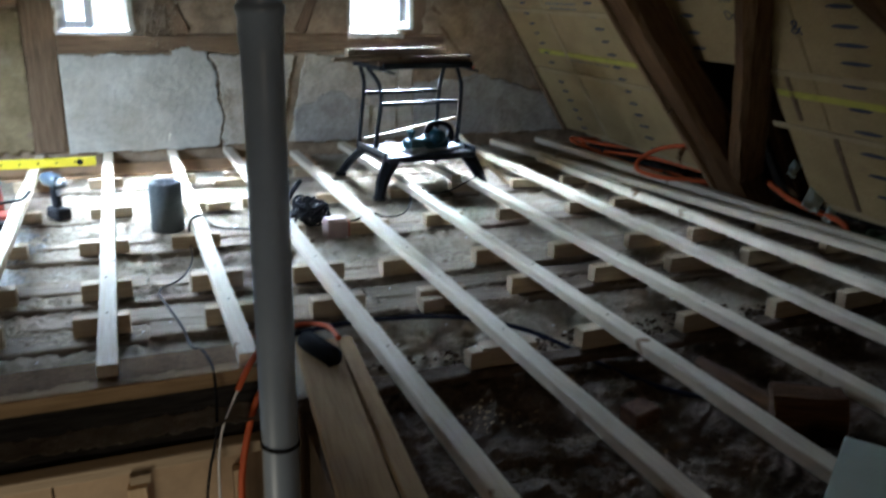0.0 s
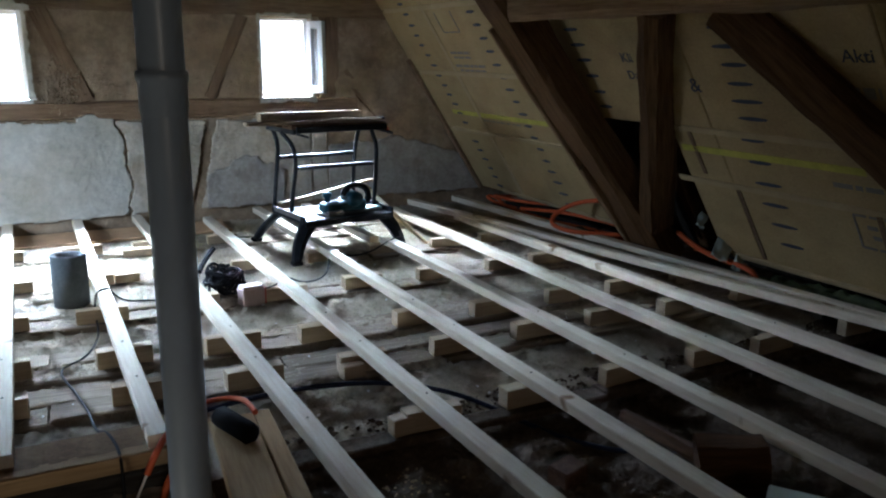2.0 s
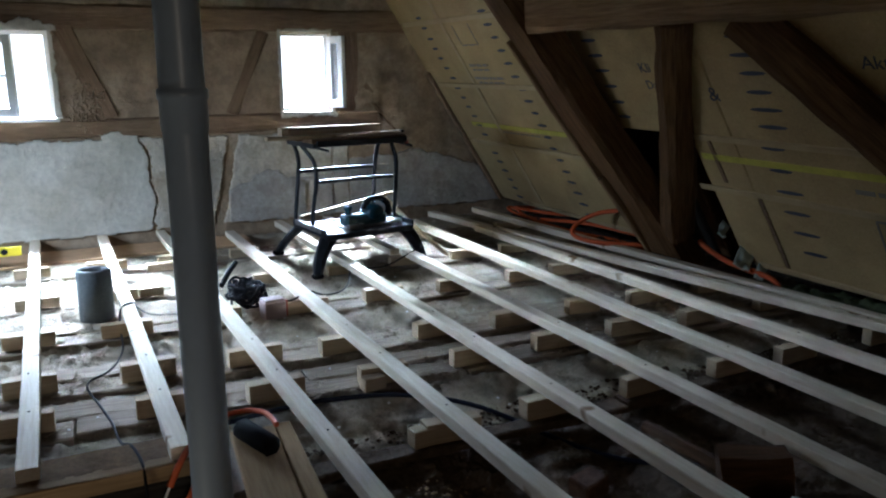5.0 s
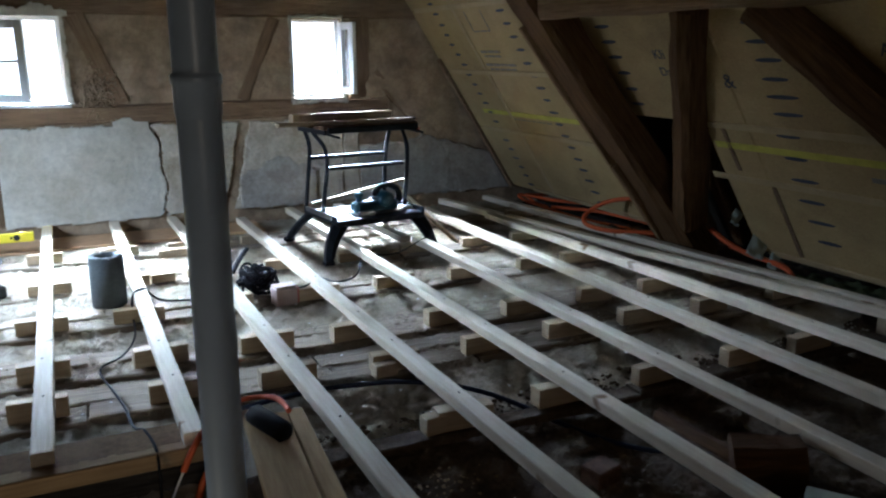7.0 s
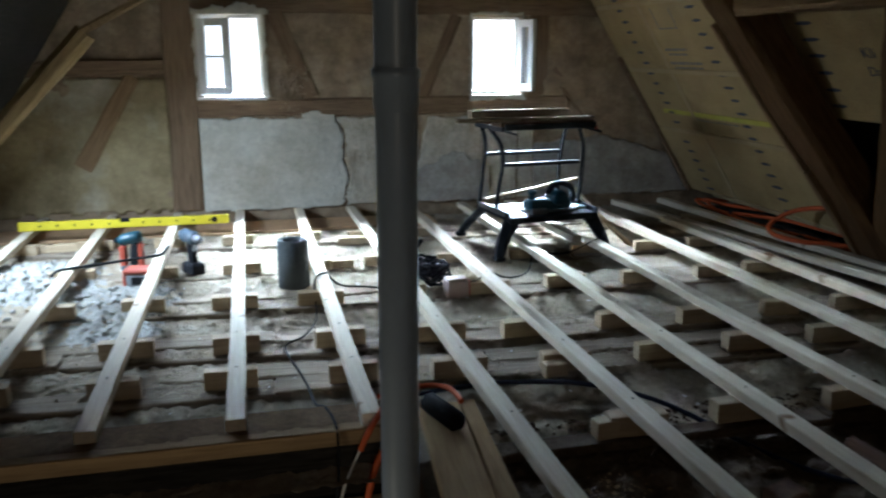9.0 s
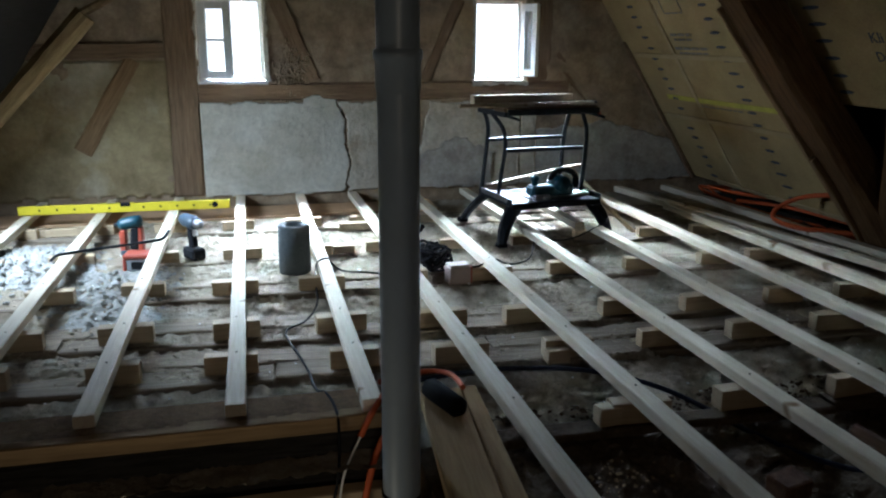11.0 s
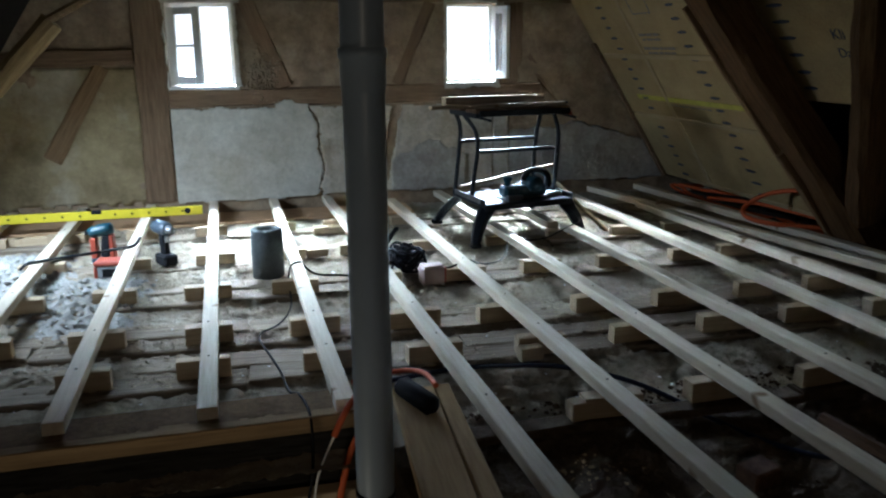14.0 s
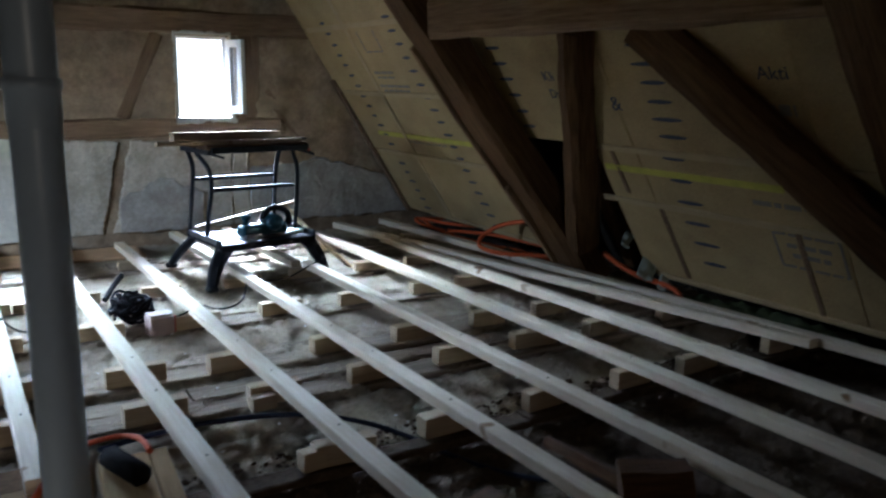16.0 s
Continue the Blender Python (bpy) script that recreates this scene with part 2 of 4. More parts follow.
def beam_mesh(p0, p1, w, h, up=(0, 0, 1), wob=0.006, seg=14, bev=0.012, seed=0):
    """A rough-hewn timber from p0 to p1 whose local z runs along it. Returns the mesh and the pose."""
    p0, p1 = Vector(p0), Vector(p1)
    d = p1 - p0
    zax = d.normalized()
    xax = zax.cross(Vector(up)).normalized()
    yax = zax.cross(xax)
    m = Matrix((xax, yax, zax)).transposed().to_4x4()
    m.translation = p0
    bm = bmesh.new()
    rings = []
    prof = [(-w / 2 + bev, -h / 2), (w / 2 - bev, -h / 2), (w / 2, -h / 2 + bev), (w / 2, h / 2 - bev),
            (w / 2 - bev, h / 2), (-w / 2 + bev, h / 2), (-w / 2, h / 2 - bev), (-w / 2, -h / 2 + bev)]
    for i in range(seg + 1):
        z = d.length * i / seg
        ring = []
        for j, (a, b) in enumerate(prof):
            n = noise.noise_vector(Vector((z * 1.7 + seed * 7.1, j * 0.9, seed * 3.3)))
            n2 = noise.noise_vector(Vector((z * 7 + seed, j * 2.9, 5)))
            ring.append(bm.verts.new((a + wob * (n.x + 0.4 * n2.x), b + wob * (n.y + 0.4 * n2.y), z)))
        rings.append(ring)
    for r0, r1 in zip(rings, rings[1:]):
        for j in range(8):
            k = (j + 1) % 8
            bm.faces.new((r0[j], r0[k], r1[k], r1[j]))
    bm.faces.new(rings[0][::-1])
    bm.faces.new(rings[-1])
    return bm, m


def beam(name, p0, p1, w, h, material, label="", category="", kind="", parent=None, **kw):
    bm, m = beam_mesh(p0, p1, w, h, **kw)
    ob = finish(bm, name, material, parent)
    ob.matrix_basis = m
    return tagged(ob, label, category, "", kind)


def tube(name, points, radius, material, parent=None, label="", res=4):
    """A round cord, hose or bar along a smooth line through the points."""
    cu = bpy.data.curves.new(name, "CURVE")
    cu.dimensions, cu.bevel_depth, cu.bevel_resolution, cu.use_fill_caps = "3D", radius, 2, True
    sp = cu.splines.new("NURBS")
    sp.points.add(len(points) - 1)
    for q, p in zip(sp.points, points):
        q.co = (*p, 1)
    sp.use_endpoint_u, sp.order_u, cu.resolution_u = True, 3, res
    tmp = bpy.data.objects.new(name, cu)
    scene.collection.objects.link(tmp)
    me = bpy.data.meshes.new_from_object(tmp.evaluated_get(bpy.context.evaluated_depsgraph_get()))
    bpy.data.objects.remove(tmp)
    bpy.data.curves.remove(cu)
    me.materials.clear()
    me.materials.append(material)
    for f in me.polygons:
        f.use_smooth = True
    ob = new(name, me)
    if parent:
        ob.parent = parent
    if label:
        ob["label"] = label
    return ob


def lathe(profile, steps=32, axis="z"):
    bm = bmesh.new()
    rings = []
    for r, z in profile:
        rings.append([bm.verts.new((r * math.cos(2 * math.pi * i / steps), r * math.sin(2 * math.pi * i / steps), z)) for i in range(steps)])
    for a, b in zip(rings, rings[1:]):
        for i in range(steps):
            k = (i + 1) % steps
            bm.faces.new((a[i], a[k], b[k], b[i]))
    return bm


def skin(x0, x1, z0, z1, step, y, keep, amp, seed, thick=0.0):
    """An uneven coat of plaster that faces south, where keep(x, z) holds, with a closed rim of the given thickness."""
    nx, nz = max(1, round((x1 - x0) / step)), max(1, round((z1 - z0) / step))
    bm = bmesh.new()
    vs = {}

    def vert(i, k):
        if (i, k) not in vs:
            x, z = x0 + (x1 - x0) * i / nx, z0 + (z1 - z0) * k / nz
            d = amp * (noise.noise((x * 2.3 + seed, z * 2.3, seed)) + 0.5 * noise.noise((x * 7 + seed, z * 7, 2.0)) + 0.25 * noise.noise((x * 22, z * 22, seed)))
            vs[i, k] = bm.verts.new((x, y - thick - max(-thick * 0.8, d) if thick else y - d, z))
        return vs[i, k]
    for i in range(nx):
        for k in range(nz):
            if keep(x0 + (x1 - x0) * (i + 0.5) / nx, z0 + (z1 - z0) * (k + 0.5) / nz):
                bm.faces.new((vert(i, k), vert(i + 1, k), vert(i + 1, k + 1), vert(i, k + 1)))
    if thick:
        rim = [e for e in bm.edges if e.is_boundary]
        r = bmesh.ops.extrude_edge_only(bm, edges=rim)
        for v in r["geom"]:
            if isinstance(v, bmesh.types.BMVert):
                v.co.y = y + 0.004
    return bm


def wob(x, z, s=0.0, f=6.0):
    return noise.noise((x * f + s, z * f, s)) + 0.5 * noise.noise((x * f * 3, z * f * 3, s + 9))


# ---- gable wall ----
def in_window(x, z, grow=0.0):
    return any(a - grow < x < b + grow and c - grow < z < d + grow for a, b, c, d in (W1, W2))


ROOF_X, ROOF_PITCH = 3.50, 1.54       # the slope meets z = 0 here; rise over run
LEFT_X = -1.90


def roof_x(z):
    return ROOF_X - z / ROOF_PITCH


wall = thing("wall_north", "timber-framed gable wall with clay infill and patchy plaster", "wall", kind="structure")
bm = bmesh.new()
cuts_x = [-3.2, W1[0], W1[1], W2[0], W2[1], 4.6]
cuts_z = [-0.6, 0.85, 1.39, 3.6]
for i in range(5):
    for k in range(3):
        if k == 1 and i in (1, 3):
            continue
        add_box(bm, cuts_x[i], cuts_x[i + 1], WALL_Y, WALL_Y + 0.2, cuts_z[k], cuts_z[k + 1])
part("masonry", bm, CLAY, wall)
part("infill", skin(-2.4, 3.8, 0.0, 2.2, 0.03, WALL_Y - 0.004, lambda x, z: not in_window(x, z, 0.02), 0.010, 3.0), CLAY, wall, smooth=True)
def crack_x(z):
    return 0.655 + 0.085 * max(0, 1 - abs(z - 0.30) / 0.38)


part("lime_plaster", skin(-0.27, 0.9, 0.06, 0.78, 0.009, WALL_Y - 0.005, lambda x, z: x < crack_x(z) + 0.035 * wob(x, z, 1) and 0.075 + 0.012 * wob(x, z, 4, 10) < z < 0.705 + 0.018 * wob(x, z, 2, 9) + (0.04 if x > 0.42 else 0) and x > -0.262, 0.006, 1.0, 0.02), PLASTER, wall, "pale grey lime plaster with ragged edge", True)
part("stained_plaster", skin(0.6, 2.0, 0.06, 0.78, 0.009, WALL_Y - 0.005, lambda x, z: x > crack_x(z) + 0.014 + 0.035 * wob(x, z, 1) + 0.03 * max(0, wob(x, z, 9, 5)) and x < 1.98 and 0.085 + 0.01 * wob(x, z, 5, 9) < z < 0.70 + 0.02 * wob(x, z, 6, 8) and abs(x - 1.19 - 0.22 * (z - 0.3) - 0.02 * wob(x, z, 3)) > 0.035, 0.010, 5.0, 0.014), PLASTER_B, wall, "yellowed crumbling plaster", True)
part("grey_plaster", skin(1.22, 1.9, 0.06, 0.5, 0.009, WALL_Y - 0.016, lambda x, z: 0.085 + 0.01 * wob(x, z, 5, 9) < z < 0.27 + 0.16 * math.sin((x - 1.2) * 5) + 0.05 * wob(x, z, 12, 6) and x < 1.78 + 0.05 * wob(x, z, 14, 6), 0.008, 9.0, 0.012), PLASTER_C, wall, "grey plaster remnant", True)
part("grey_plaster", skin(2.12, 3.5, 0.06, 0.62, 0.009, WALL_Y - 0.005, lambda x, z: 0.085 + 0.01 * wob(x, z, 5, 9) < z < min(0.43 + 0.09 * math.sin(x * 3.1) + 0.05 * wob(x, z, 8, 5), (roof_x(0) - x) * 1.54 - 0.05), 0.008, 7.0, 0.014), PLASTER_C, wall, "grey plaster remnant", True)
part("tan_plaster", skin(-1.9, -0.455, 0.08, 0.98, 0.02, WALL_Y - 0.005, lambda x, z: z > 0.09 + 0.01 * wob(x, z, 5, 9), 0.010, 9.0, 0.008), CLAY_L, wall, "dull tan clay plaster", True)


def wall_timber(name, x0, z0, x1, z1, w, depth=0.035, seed=0, level=False):
    bm, m = beam_mesh((x0, WALL_Y - depth + 0.06, z0), (x1, WALL_Y - depth + 0.06, z1), w, 0.12, up=(0, 1, 0), wob=0.016, seg=30, bev=0.012, seed=seed)
    ob = finish(bm, name, WALL_TIMBER, wall)
    ob.matrix_basis = m
    return ob


wall_timber("post", -0.362, 0.09, -0.362, 2.0, 0.20, 0.026, 1)
wall_timber("sill_rail", -0.262, 0.778, 2.35, 0.778, 0.12, 0.028, 2)
wall_timber("head_rail", -0.262, 1.475, 2.6, 1.475, 0.16, 0.018, 3)
wall_timber("strut", 0.262, 1.40, 0.485, 0.84, 0.12, 0.020, 4)
wall_timber("strut", 1.52, 1.40, 1.28, 0.84, 0.085, 0.013, 5)
wall_timber("rail", -1.30, 1.035, -0.462, 1.055, 0.10, 0.034, 6)
wall_timber("strut", -0.66, 0.99, -1.02, 0.40, 0.115, 0.026, 7).data.materials[0] = OLD_T
wall_timber("post", 2.13, 0.84, 2.13, 1.42, 0.17, 0.014, 8)
wall_timber("strut", 2.25, 1.02, 2.6, 0.62, 0.09, 0.009, 9)
part("window_rendering", skin(-0.36, 0.36, 0.80, 1.52, 0.006, WALL_Y - 0.008, lambda x, z: not in_window(x, z, 0.0) and ((W1[0] - 0.02 < x < W1[1] + 0.05 and W1[3] <= z < W1[3] + 0.045 + 0.05 * wob(x, z, 3, 7)) or (W1[1] <= x < W1[1] + 0.03 + 0.03 * wob(x, z, 5, 8) and W1[2] < z < W1[3] + 0.03) or (W1[0] - 0.012 - 0.02 * wob(x, z, 6, 8) < x <= W1[0] and W1[2] < z < W1[3] + 0.03)), 0.012, 2.0, 0.03), PLASTER, wall, "lumpy white render round the window", True)
part("window_rendering", skin(1.5, 2.2, 0.78, 1.5, 0.006, WALL_Y - 0.008, lambda x, z: not in_window(x, z, 0.0) and W2[0] - 0.012 - 0.015 * wob(x, z, 6, 8) < x < W2[1] + 0.02 + 0.02 * wob(x, z, 2, 8) and W2[2] - 0.03 - 0.02 * wob(x, z, 1, 9) < z < W2[3] + 0.02 + 0.02 * wob(x, z, 4, 7), 0.010, 4.0, 0.02), PLASTER, wall, "lumpy white render round the window", True)
wall_timber("board", 2.05, 0.09, 2.05, 0.70, 0.13, 0.012, 10).data.materials[0] = PLASTER_B


def window(name, w, label, leaf_side):
    x0, x1, z0, z1 = w
    ob = thing(name, label, "window", kind="structure")
    y0, y1 = WALL_Y + 0.05, WALL_Y + 0.10
    f = 0.03
    bm = bmesh.new()
    add_box(bm, x0, x0 + f, y0, y1, z0, z1, 0.004)
    add_box(bm, x1 - f, x1, y0, y1, z0, z1, 0.004)
    add_box(bm, x0 + f, x1 - f, y0, y1, z1 - f, z1, 0.004)
    add_box(bm, x0 + f, x1 - f, y0, y1, z0, z0 + f, 0.004)
    part("window_frame", bm, WHITE, ob)
    part("window_sill", box(x0 - 0.01, x1 + 0.02, WALL_Y - 0.014, y0, z0 - 0.025, z0 + 0.004, 0.004), WHITE, ob, "chipped white sill")
    return ob


def casement(parent, hinge_x, width, z0, z1, turn, muntins, y):
    """A glazed leaf hinged at hinge_x; turn in degrees from closed."""
    e = new("casement")
    e.parent = parent
    e.matrix_basis = pose(hinge_x, y, 0, 0, 0, turn)
    s, t = 0.05, 0.03
    sg = 1 if width > 0 else -1
    a, b = sorted((0, width))
    bm = bmesh.new()
    add_box(bm, a, a + s, -t / 2, t / 2, z0, z1, 0.003)
    add_box(bm, b - s, b, -t / 2, t / 2, z0, z1, 0.003)
    add_box(bm, a + s, b - s, -t / 2, t / 2, z0, z0 + s, 0.003)
    add_box(bm, a + s, b - s, -t / 2, t / 2, z1 - s, z1, 0.003)
    for i in range(muntins):
        zc = z0 + (z1 - z0) * (i + 1) / (muntins + 1)
        add_box(bm, a + s, b - s, -0.01, 0.01, zc - 0.009, zc + 0.009, 0.002)
    part("leaf", bm, WHITE, e)
    g = part("pane", box(a + s, b - s, -0.002, 0.002, z0 + s, z1 - s), GLASS, e)
    g.visible_shadow = False
    return e


win1 = window("window_1", W1, "small white gable window with one leaf ajar", 1)
casement(win1, W1[0] + 0.02, 0.225, W1[2] + 0.02, W1[3] - 0.03, -28, 1, WALL_Y + 0.03)
win2 = window("window_2", W2, "small white gable window with open leaf", 1)
casement(win2, W2[1] - 0.02, -0.17, W2[2] + 0.03, W2[3] - 0.03, 112, 0, WALL_Y - 0.02)
bd = finish(box(-6, 8, 9.0, 9.1, -4, 9), "backdrop", SKYM)
tagged(bd, "plain bright overcast daylight outside the windows", "sky", kind="structure")

# ---- roof slopes ----
ANG = math.atan(ROOF_PITCH)
ROOF_M = Matrix(((0, -math.cos(ANG), -math.sin(ANG), ROOF_X), (-1, 0, 0, 0), (0, math.sin(ANG), -math.cos(ANG), 0), (0, 0, 0, 1)))
# local frame of the slope: x towards the camera (-y of the world), y up the slope, z into the room
SL = math.sin(ANG)
roof = thing("roof_slope_east", "roof slope lined with tan insulation boards", "roof", kind="structure")
roof.matrix_basis = ROOF_M


def on_roof(y0, y1, z0, z1, h0, h1, bev=0.0):
    return box(-y1, -y0, z0 / SL, z1 / SL, h0, h1, bev)


# dark sheet that fills the open bay and eaves gap with shade
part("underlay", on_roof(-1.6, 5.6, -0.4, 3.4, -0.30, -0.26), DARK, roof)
rows_far = [(0.105, 0.592), (0.60, 1.022), (1.03, 1.452), (1.46, 2.2)]
for z0, z1 in rows_far:
    for y0, y1 in ((3.46, 4.745), (4.75, 5.43)):
        part("board", on_roof(y0, y1, z0, z1, -0.04, 0.0 + 0.002 * random.random(), 0.004), BOARD, roof)
rows_near = [(0.135, 0.542), (0.55, 0.812), (0.82, 1.452), (1.46, 2.2)]
for k, (z0, z1) in enumerate(rows_near):
    for y0, y1 in ((2.5, 3.42), (1.55, 2.495), (0.5, 1.545), (-1.5, 0.495)):
        if y0 == 2.5 and k < 2:
            y1 = 2.78
        part("board", on_roof(y0, y1, z0, z1, -0.04, 0.0 + 0.002 * random.random(), 0.004), BOARD, roof)
for z, y0, y1 in ((0.596, 3.46, 5.3), (1.026, 3.46, 5.35), (1.456, 3.46, 5.35), (0.816, 1.2, 2.80), (0.546, 1.2, 2.86), (0.135, 1.2, 2.7), (0.118, 3.50, 5.05)):
    part("lath", on_roof(y0, y1, z - 0.012, z + 0.016, 0.0, 0.012, 0.003), BOARD_E, roof, "pale board edge")
part("barge_lath", on_roof(5.375, 5.42, 0.10, 1.12, 0.003, 0.03, 0.004), WALL_TIMBER, roof, "old brown lath along the gable")
for y, z0, z1 in ((3.0, 0.80, 0.86),):
    part("foil", on_roof(2.80, 3.28, z0, z1, -0.06, -0.045, 0.004), FOIL, roof, "torn dark green foil")
for y in (2.86, 3.06):
    part("bare_rafter", on_roof(y, y + 0.07, 0.0, 0.80, -0.24, -0.12, 0.006), OLD_L, roof, "dark bare rafter in the open bay")
for y in (4.75,):
    part("joint_strip", on_roof(y - 0.02, y + 0.02, 0.11, 2.0, 0.002, 0.008, 0.002), BOARD_E, roof)
for y, z0, z1 in ((2.66, 0.59, 0.80), (2.48, 0.16, 0.53), (1.75, 0.12, 0.53), (2.03, 1.1, 1.40)):
    part("slot", on_roof(y - 0.012, y + 0.012, z0, z1, 0.002, 0.006), WALL_TIMBER, roof, "rusty brown joint strip")
for z0, y0, y1 in ((0.735, 3.5, 5.15), (0.715, 1.75, 2.75)):
    part("stripe", on_roof(y0, y1, z0 - 0.012, z0 + 0.018, 0.003, 0.006), STRIPE, roof, "yellow printed stripe")


def ink_mark(y, z, l):
    bm = bmesh.new()
    bmesh.ops.create_circle(bm, cap_ends=True, segments=12, radius=1)
    bmesh.ops.scale(bm, verts=bm.verts, vec=(l / 2, 0.0085 / SL, 1))
    r = bmesh.ops.extrude_face_region(bm, geom=list(bm.faces))
    bmesh.ops.translate(bm, verts=[v for v in r["geom"] if isinstance(v, bmesh.types.BMVert)], vec=(0, 0, 0.003))
    bmesh.ops.translate(bm, verts=bm.verts, vec=(-y, z / SL, 0.003))
    return part("printed_mark", bm, INK, roof)


for col_y, l, z0, z1, step in ((4.14, 0.10, 0.16, 1.5, 0.078), (5.04, 0.09, 0.16, 1.5, 0.070), (3.22, 0.115, 0.89, 1.5, 0.079), (2.22, 0.165, 0.895, 1.5, 0.0765), (2.27, 0.15, 0.28, 0.86, 0.104),
                                (1.27, 0.15, 0.16, 1.5, 0.078)):
    z = z0
    while z < z1:
        ink_mark(col_y + 0.015 * random.random(), z, l * random.uniform(0.85, 1.1))
        z += step + random.uniform(-0.004, 0.004)


def lettering(text, y, z, h):
    """Readable print on the boards; y is the west end of the line, z its foot."""
    cu = bpy.data.curves.new("printed_word", "FONT")
    cu.body, cu.size, cu.extrude = text, h * 1.4, 0.001
    tmp = bpy.data.objects.new("printed_word", cu)
    scene.collection.objects.link(tmp)
    me = bpy.data.meshes.new_from_object(tmp.evaluated_get(bpy.context.evaluated_depsgraph_get()))
    bpy.data.objects.remove(tmp)
    bpy.data.curves.remove(cu)
    me.materials.clear()
    me.materials.append(INK)
    ob = new("printed_word", me)
    ob.parent = roof
    ob.matrix_basis = Matrix.Translation((-y, z / SL, 0.004))


lettering("Kli", 2.93, 1.125, 0.055)
lettering("Da", 2.93, 1.045, 0.05)
lettering("&", 2.53, 1.00, 0.075)
lettering("Akti", 1.71, 1.14, 0.055)

left = thing("roof_slope_west", "dark unlined roof slope with rough boards", "roof", kind="structure")
left.matrix_basis = Matrix(((0, math.cos(ANG), math.sin(ANG), LEFT_X), (1, 0, 0, 0), (0, math.sin(ANG), -math.cos(ANG), 0), (0, 0, 0, 1)))
# an opening for the roof window between y 3.60 and 4.30
bm = bmesh.new()
for y0, y1, z0, z1 in ((-1.6, 3.60, -0.4, 3.4), (4.30, 5.5, -0.4, 3.4), (3.60, 4.30, -0.4, 0.55), (3.60, 4.30, 1.2, 3.4)):
    add_box(bm, y0, y1, z0 / SL, z1 / SL, -0.08, -0.03)
part("sheathing", bm, NEAR_BLACK, left)
# end wall added out of view, with an opening for the fill lamp
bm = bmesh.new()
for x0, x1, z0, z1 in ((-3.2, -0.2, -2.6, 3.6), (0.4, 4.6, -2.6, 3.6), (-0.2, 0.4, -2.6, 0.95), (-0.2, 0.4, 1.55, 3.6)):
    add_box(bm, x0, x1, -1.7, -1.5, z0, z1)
wall_s = finish(bm, "wall_south", NEAR_BLACK)
tagged(wall_s, "plain near-black wall closing the unseen end of the loft", "wall", kind="structure")
# slab added out of view to close the gap under the ridge
ceil = finish(box(-1.2, 3.0, -1.5, 5.44, 2.9, 3.0), "ceiling", NEAR_BLACK)
tagged(ceil, "near-black slab closing the loft under the ridge, unseen", "ceiling", kind="structure")

# ---- truss timbers ----
def timber(name, p0, p1, w, h, label, **kw):
    return beam(name, p0, p1, w, h, OLD_L, label, "beam", wob=0.024, seg=26, bev=0.028, **kw)


rafter = timber("rafter", (3.49, 3.29, -0.02), (2.22, 3.42, 1.62), 0.20, 0.21, "heavy dark old leaning rafter of the truss", up=(0, 1, 0), seed=21)
# strips added along the rafter for its lit inner face
for y0, z0, y1, z1, seed in ((0.005, 0.03, 0.005, 0.60, 61), (0.012, 0.61, 0.012, 1.35, 62)):
    bm, m = beam_mesh((3.49 - z0 / 1.29 - 0.095, 3.37 + y0 + 0.08 * z0, z0 - 0.065), (3.49 - z1 / 1.29 - 0.095, 3.37 + y1 + 0.08 * z1, z1 - 0.065), 0.055, 0.03, up=(0, 1, 0), wob=0.006, bev=0.006, seed=seed)
    edge = part("edge_lath", bm, OLD_T, rafter, "lighter brown strip added for the lit inner edge")
    edge.matrix_parent_inverse = rafter.matrix_basis.inverted()
    edge.matrix_basis = m
timber("wind_brace", (3.29, 3.17, 0.22), (2.57, 2.50, 1.36), 0.15, 0.15, "rough dark strut between rafter foot and purlin", up=(1, 0, 0), seed=22)
# purlin in the lighter copy: window light put into its colour
timber("purlin", (2.40, 3.30, 1.42), (2.62, 0.3, 1.42), 0.19, 0.20, "old hewn purlin with rounded end", seed=23).data.materials[0] = OLD_T
timber("wind_brace", (2.60, 2.13, 1.36), (3.13, 1.22, 0.46), 0.17, 0.16, "dark sloping brace along the roof", up=(1, 0, 0), seed=24)
timber("rafter", (3.49, 1.10, -0.02), (2.22, 1.10, 1.62), 0.20, 0.21, "heavy dark old rafter close to the stair opening", up=(0, 1, 0), seed=27)
beam("roof_lath", (-0.90, 4.9, 1.228), (-0.32, 4.9, 1.545), 0.045, 0.05, DUSTY_X, "thin brownish lath nailed to the log brace", "lath", wob=0.004, up=(0, 1, 0), seed=26)
beam("brace", (-1.715, 4.9, 0.30), (-0.825, 4.9, 1.253), 0.115, 0.115, LOG, "barked yellowish log brace under the dark roof", "beam", wob=0.014, up=(0, 1, 0), seed=25, bev=0.035)

# ---- floor ----
FLOOR = -0.015
ROWS_Y = (1.88, 2.44, 2.82, 3.44, 4.04, 4.72)


def floor_z(y):
    """The old boards sag a little towards the stair opening."""
    return FLOOR - 0.015 * min(1.0, max(0.0, (3.75 - y) / 0.5))


def row_y(x, ry):
    """The old boards run slightly askew to the battens in the west half."""
    return ry + (0.12 if 2.4 < ry < 3.0 else 0.04) * min(1.0, max(0.0, (1.0 - x) / 1.6))
ground = thing("floor", "old loft floor of boards and loam rubble", "floor", kind="structure")


HEAPS = ((-1.15, 4.1, 0.50, 0.05), (-0.62, 3.66, 0.34, 0.028), (-0.55, 3.25, 0.22, 0.02), (1.95, 2.2, 0.3, 0.015), (0.9, 3.3, 0.3, 0.012))


